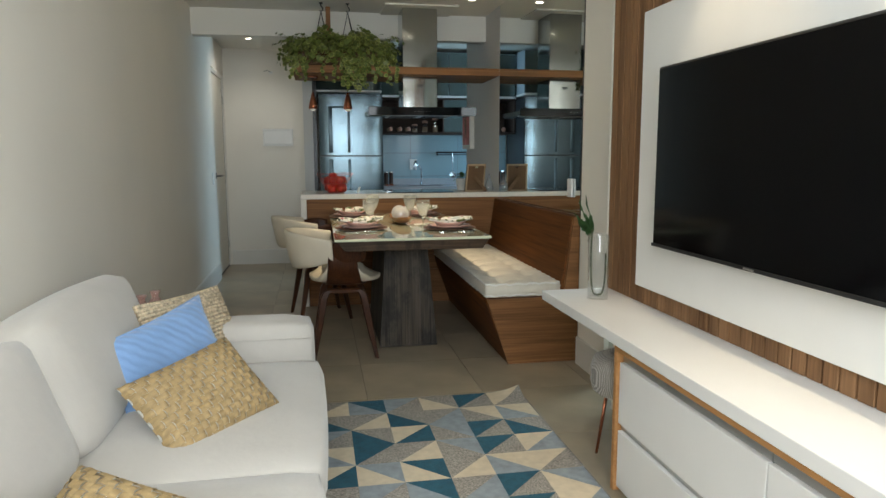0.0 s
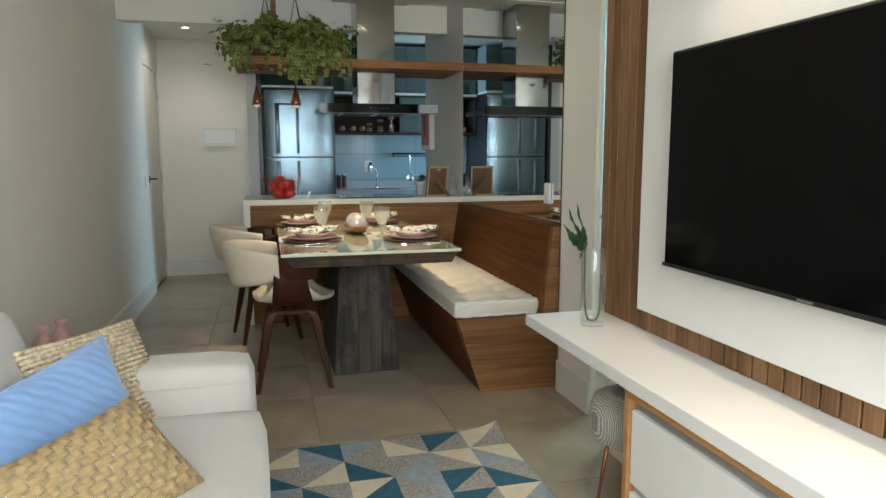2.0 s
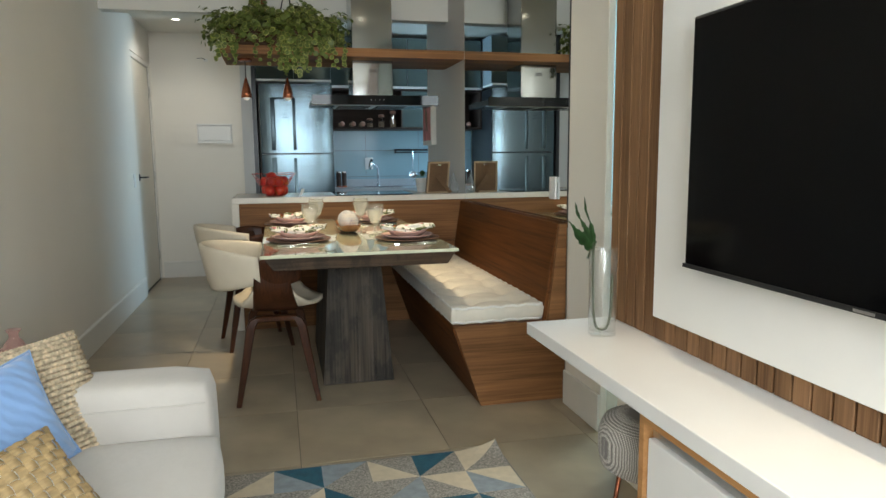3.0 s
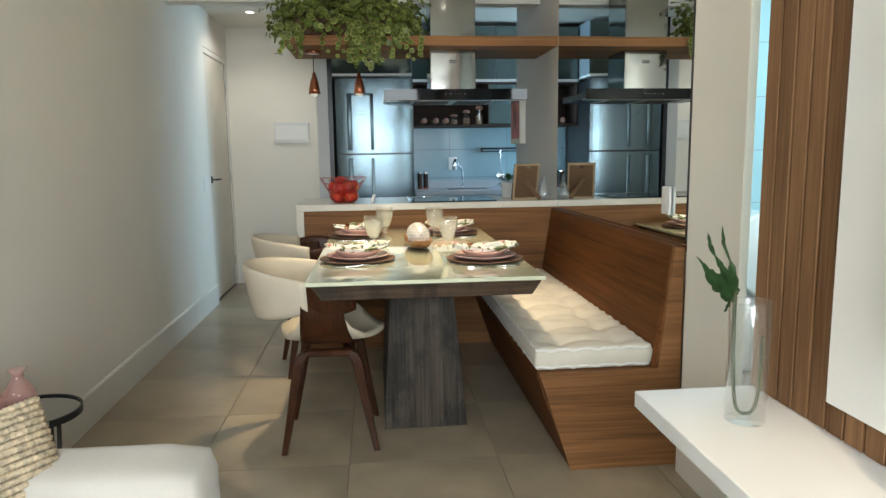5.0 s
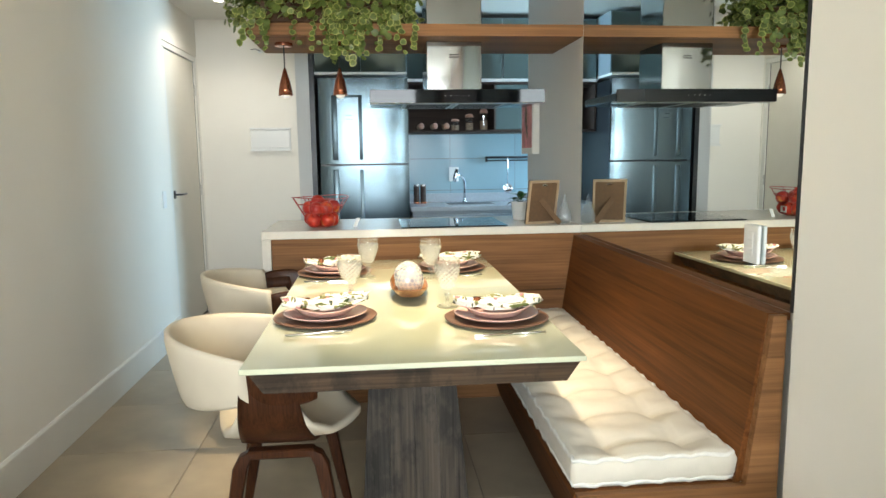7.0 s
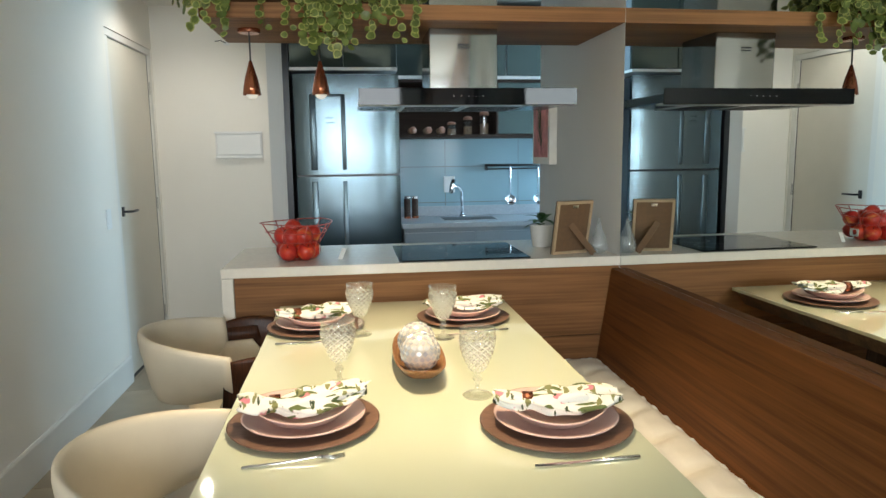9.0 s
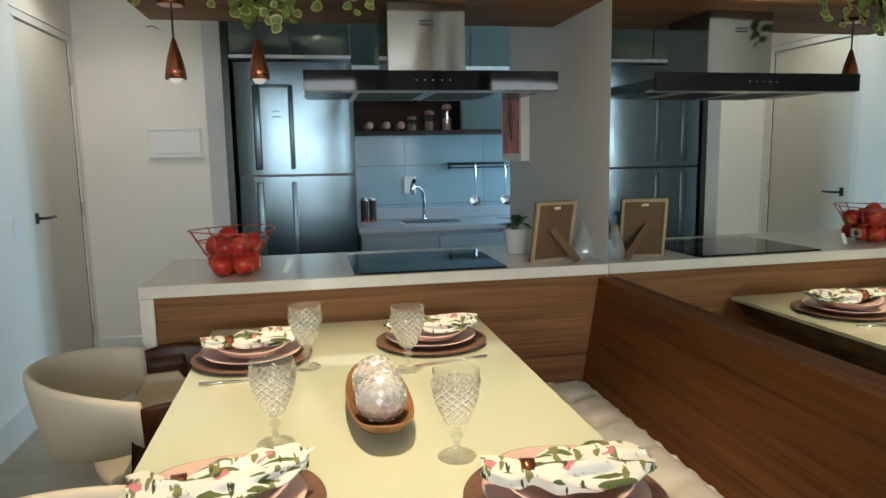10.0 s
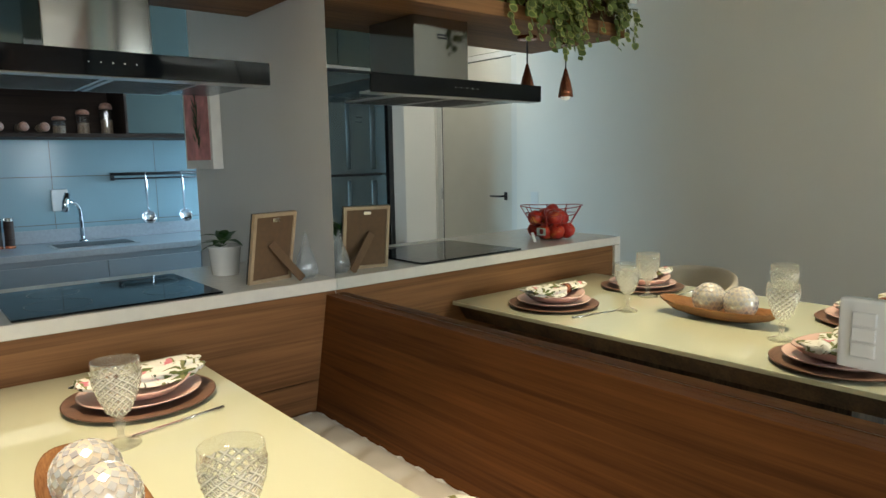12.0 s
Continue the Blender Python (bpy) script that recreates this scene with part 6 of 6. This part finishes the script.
for k, (x, y, s) in enumerate(((-2.365, -2.09, 0.77), (-2.325, -1.985, 0.77))):
    v = thing("pink_vase", (x, y, 0.4205), "ribbed pink glass vase with narrow neck on the side table", "vase", "pink vases")
    bm = lathe([(0, 0.001), (0.045, 0.001), (0.062, 0.03), (0.060, 0.07), (0.035, 0.115), (0.022, 0.13), (0.022, 0.15), (0.036, 0.172), (0.033, 0.172), (0.019, 0.148), (0.019, 0.13), (0.032, 0.113), (0.056, 0.07), (0.058, 0.03), (0.042, 0.006), (0, 0.006)], (0, 0, 0), 48)
    for vv in bm.verts:
        a = math.atan2(vv.co.y, vv.co.x)
        f = 1 + 0.045 * math.cos(12 * a)
        vv.co.x, vv.co.y = vv.co.x * f, vv.co.y * f
        vv.co *= s
    bm.transform(Matrix.Translation((x, y, 0.4205)))
    part("glass_body", bm, PINKGL, v, smooth=True)

# vase with a split leaf on the ledge
vx, vy, vz = -0.298, -2.80, 0.6005
vase = thing("glass_vase", (vx, vy, vz), "clear glass cylinder vase with one green leaf on the white ledge", "vase")
part("glass_body", lathe([(0, 0.0), (0.044, 0.0), (0.046, 0.004), (0.046, 0.283), (0.0445, 0.286), (0.043, 0.283), (0.043, 0.014), (0, 0.010)], (vx, vy, vz), 40), GLASS, vase, smooth=True).visible_shadow = False
stem = [(vx + 0.030, vy - 0.005, vz + 0.20), (vx + 0.032, vy, vz + 0.10), (vx + 0.022, vy, vz + 0.03), (vx, vy, vz + 0.016), (vx - 0.024, vy, vz + 0.035), (vx - 0.033, vy + 0.002, vz + 0.12), (vx - 0.022, vy + 0.030, vz + 0.28), (vx - 0.012, vy + 0.043, vz + 0.30)]
soft = []
for k in range(len(stem) - 1):
    p0, p1, p2, p3 = (Vector(stem[max(0, min(len(stem) - 1, k + d))]) for d in (-1, 0, 1, 2))
    for m in range(5):
        u = m / 5
        soft.append(0.5 * (2 * p1 + (p2 - p0) * u + (2 * p0 - 5 * p1 + 4 * p2 - p3) * u * u + (3 * p1 - p0 - 3 * p2 + p3) * u ** 3))
soft.append(Vector(stem[-1]))
part("stem", tube(soft, 0.0042, 10), plain("stem_green", (0.045, 0.062, 0.022), 0.45), vase, "bent green stem", smooth=True)
bm = bmesh.new()
base = Vector((vx - 0.012, vy + 0.043, vz + 0.30))


def lobe(points, widths, nrm):
    """A long leaf lobe: a strip that follows points."""
    knots = [base + Vector((0.45 * p[0], -1.15 * p[0] + p[1], p[2])) for p in points]
    pts, wide = [], []
    for i in range(len(knots) - 1):
        for k in range(4):
            pts.append(knots[i].lerp(knots[i + 1], k / 4) + Vector((0, 0.0025, 0.002)) * math.sin(2.3 * len(pts)))
            wide.append(widths[i] + (widths[i + 1] - widths[i]) * k / 4)
    pts.append(knots[-1])
    wide.append(widths[-1])
    rows = []
    for i, p in enumerate(pts):
        d = (pts[min(i + 1, len(pts) - 1)] - pts[max(0, i - 1)]).normalized()
        s = d.cross(Vector(nrm)).normalized()
        w = wide[i] * (0.80 + 0.22 * math.sin(1.9 * i + points[-1][0] * 90) + 0.12 * math.sin(4.7 * i))
        rows.append([bm.verts.new(p + s * w * k + Vector(nrm).normalized() * 0.004 * (1 - abs(k)) + Vector((0, 0.004 * math.sin(7 * i + k), 0))) for k in (-1, -0.5, 0, 0.5, 1)])
    for a, b in zip(rows, rows[1:]):
        for k in range(4):
            bm.faces.new((a[k], a[k + 1], b[k + 1], b[k])).smooth = True


LN = (-0.9, -0.55, 0.1)
lobe([(0.0, 0, -0.01), (-0.008, 0, 0.035), (-0.018, 0, 0.07), (-0.034, 0, 0.11), (-0.04, 0, 0.15)], [0.010, 0.012, 0.006, 0.005, 0.001], LN)
lobe([(0.0, 0, -0.005), (-0.025, 0.002, 0.035), (-0.045, 0.004, 0.065), (-0.064, 0.004, 0.10), (-0.072, 0.004, 0.13)], [0.016, 0.015, 0.007, 0.006, 0.001], LN)
lobe([(0.004, 0, -0.01), (-0.03, 0, 0.004), (-0.06, 0, 0.022), (-0.08, 0, 0.05), (-0.10, 0, 0.066)], [0.024, 0.030, 0.022, 0.004, 0.001], LN)
lobe([(0.0, 0, -0.01), (-0.012, 0.005, -0.03), (-0.022, 0.006, -0.055)], [0.010, 0.009, 0.002], LN)
bmesh.ops.solidify(bm, geom=list(bm.faces), thickness=0.0008)
part("leaf_blade", bm, plain("monstera_green", (0.035, 0.095, 0.026), 0.4, var=0.3, scale=40, bump=0.15), vase, "deeply split green leaf")

# stool under the ledge
sx, sy = -0.285, -3.12
stool = thing("stool", (sx, sy, 0), "round stool with tweed seat and copper hairpin legs under the ledge", "stool")
bm = lathe([(0, 0.28), (0.13, 0.28), (0.152, 0.295), (0.160, 0.33), (0.160, 0.385), (0.148, 0.42), (0.11, 0.438), (0, 0.442)], (0, 0, 0), 40)
bm.transform(Matrix.Translation((sx, sy, 0)))
part("seat", bm, TWEED, stool, "checked grey tweed seat", smooth=True)
for k in range(3):
    q = radians(150 + 120 * k)
    c, s = math.cos(q), math.sin(q)
    pts = []
    for off, zz, r in ((-0.045, 0.285, 0.09), (-0.012, 0.02, 0.125), (0.0, 0.006, 0.128), (0.012, 0.02, 0.125), (0.045, 0.285, 0.09)):
        pts.append((sx + r * c - off * s, sy + r * s + off * c, zz))
    part("leg", tube(pts, 0.0055, 8), COPPER, stool, "copper hairpin leg", smooth=True)

# ---- bathroom glimpse ----
toi = thing("toilet", (0.97, -1.0, 0), "white ceramic toilet with raised lid", "toilet")
part("bowl", lathe([(0, 0), (0.13, 0), (0.13, 0.12), (0.15, 0.25), (0.185, 0.37), (0.19, 0.40), (0.15, 0.40), (0.12, 0.30), (0, 0.25)], (0.93, -1.10, 0), 32, squash=1.25), CERAMIC, toi, smooth=True)
part("seat_ring", lathe([(0.13, 0.401), (0.195, 0.401), (0.195, 0.418), (0.13, 0.418), (0.13, 0.401)], (0.93, -1.10, 0), 32, squash=1.2), CERAMIC, toi, smooth=True)
part("tank", soft_box((0.74, -0.80, 0.0), (1.12, -0.62, 0.80), 0.03), CERAMIC, toi, smooth=True)
bm = lathe([(0, -0.009), (0.175, -0.009), (0.19, 0), (0.175, 0.009), (0, 0.009)], (0, 0, 0), 32, squash=1.2)
bm.transform(Matrix.Translation((0.93, -0.83, 0.66)) @ Matrix.Rotation(radians(82), 4, "X"))
part("lid", bm, CERAMIC, toi, smooth=True)
bsh = thing("bathroom_shelf", (0.9, -0.6, 0.825), "white stone shelf with a small dark dish in the bathroom", "shelf")
part("slab", cube((0.60, -0.80, 0.825), (1.18, -0.453, 0.87), 0.003), CERAMIC, bsh)
dish = thing("dark_dish", (1.10, -0.68, 0.8705), "small dark dish on the bathroom shelf", "dish")
part("dish_body", lathe([(0, 0.001), (0.05, 0.001), (0.06, 0.03), (0.055, 0.07), (0, 0.075)], (1.10, -0.68, 0.8705), 24), BLACK, dish, smooth=True)
tls = structure("bathroom_tiles", cube((0.121, -0.4509, 0.001), (1.465, -0.4505, 2.43)), KCAB)
for iz in range(8):
    for ix in range(3):
        part("tile", cube((0.13 + 0.45 * ix, -0.4515, 0.003 + 0.305 * iz), (min(0.13 + 0.45 * ix + 0.446, 1.464), -0.451, 0.003 + 0.305 * iz + 0.301)), BATHTILE, tls)
tls2 = structure("bathroom_tiles_side", cube((1.4691, -3.19, 0.001), (1.4695, -0.46, 2.43)), KCAB)
for iz in range(8):
    for ix in range(6):
        part("tile", cube((1.4675, -3.18 + 0.45 * ix, 0.003 + 0.305 * iz), (1.4685, -3.18 + 0.45 * ix + 0.446, 0.003 + 0.305 * iz + 0.301)), BATHTILE, tls2)
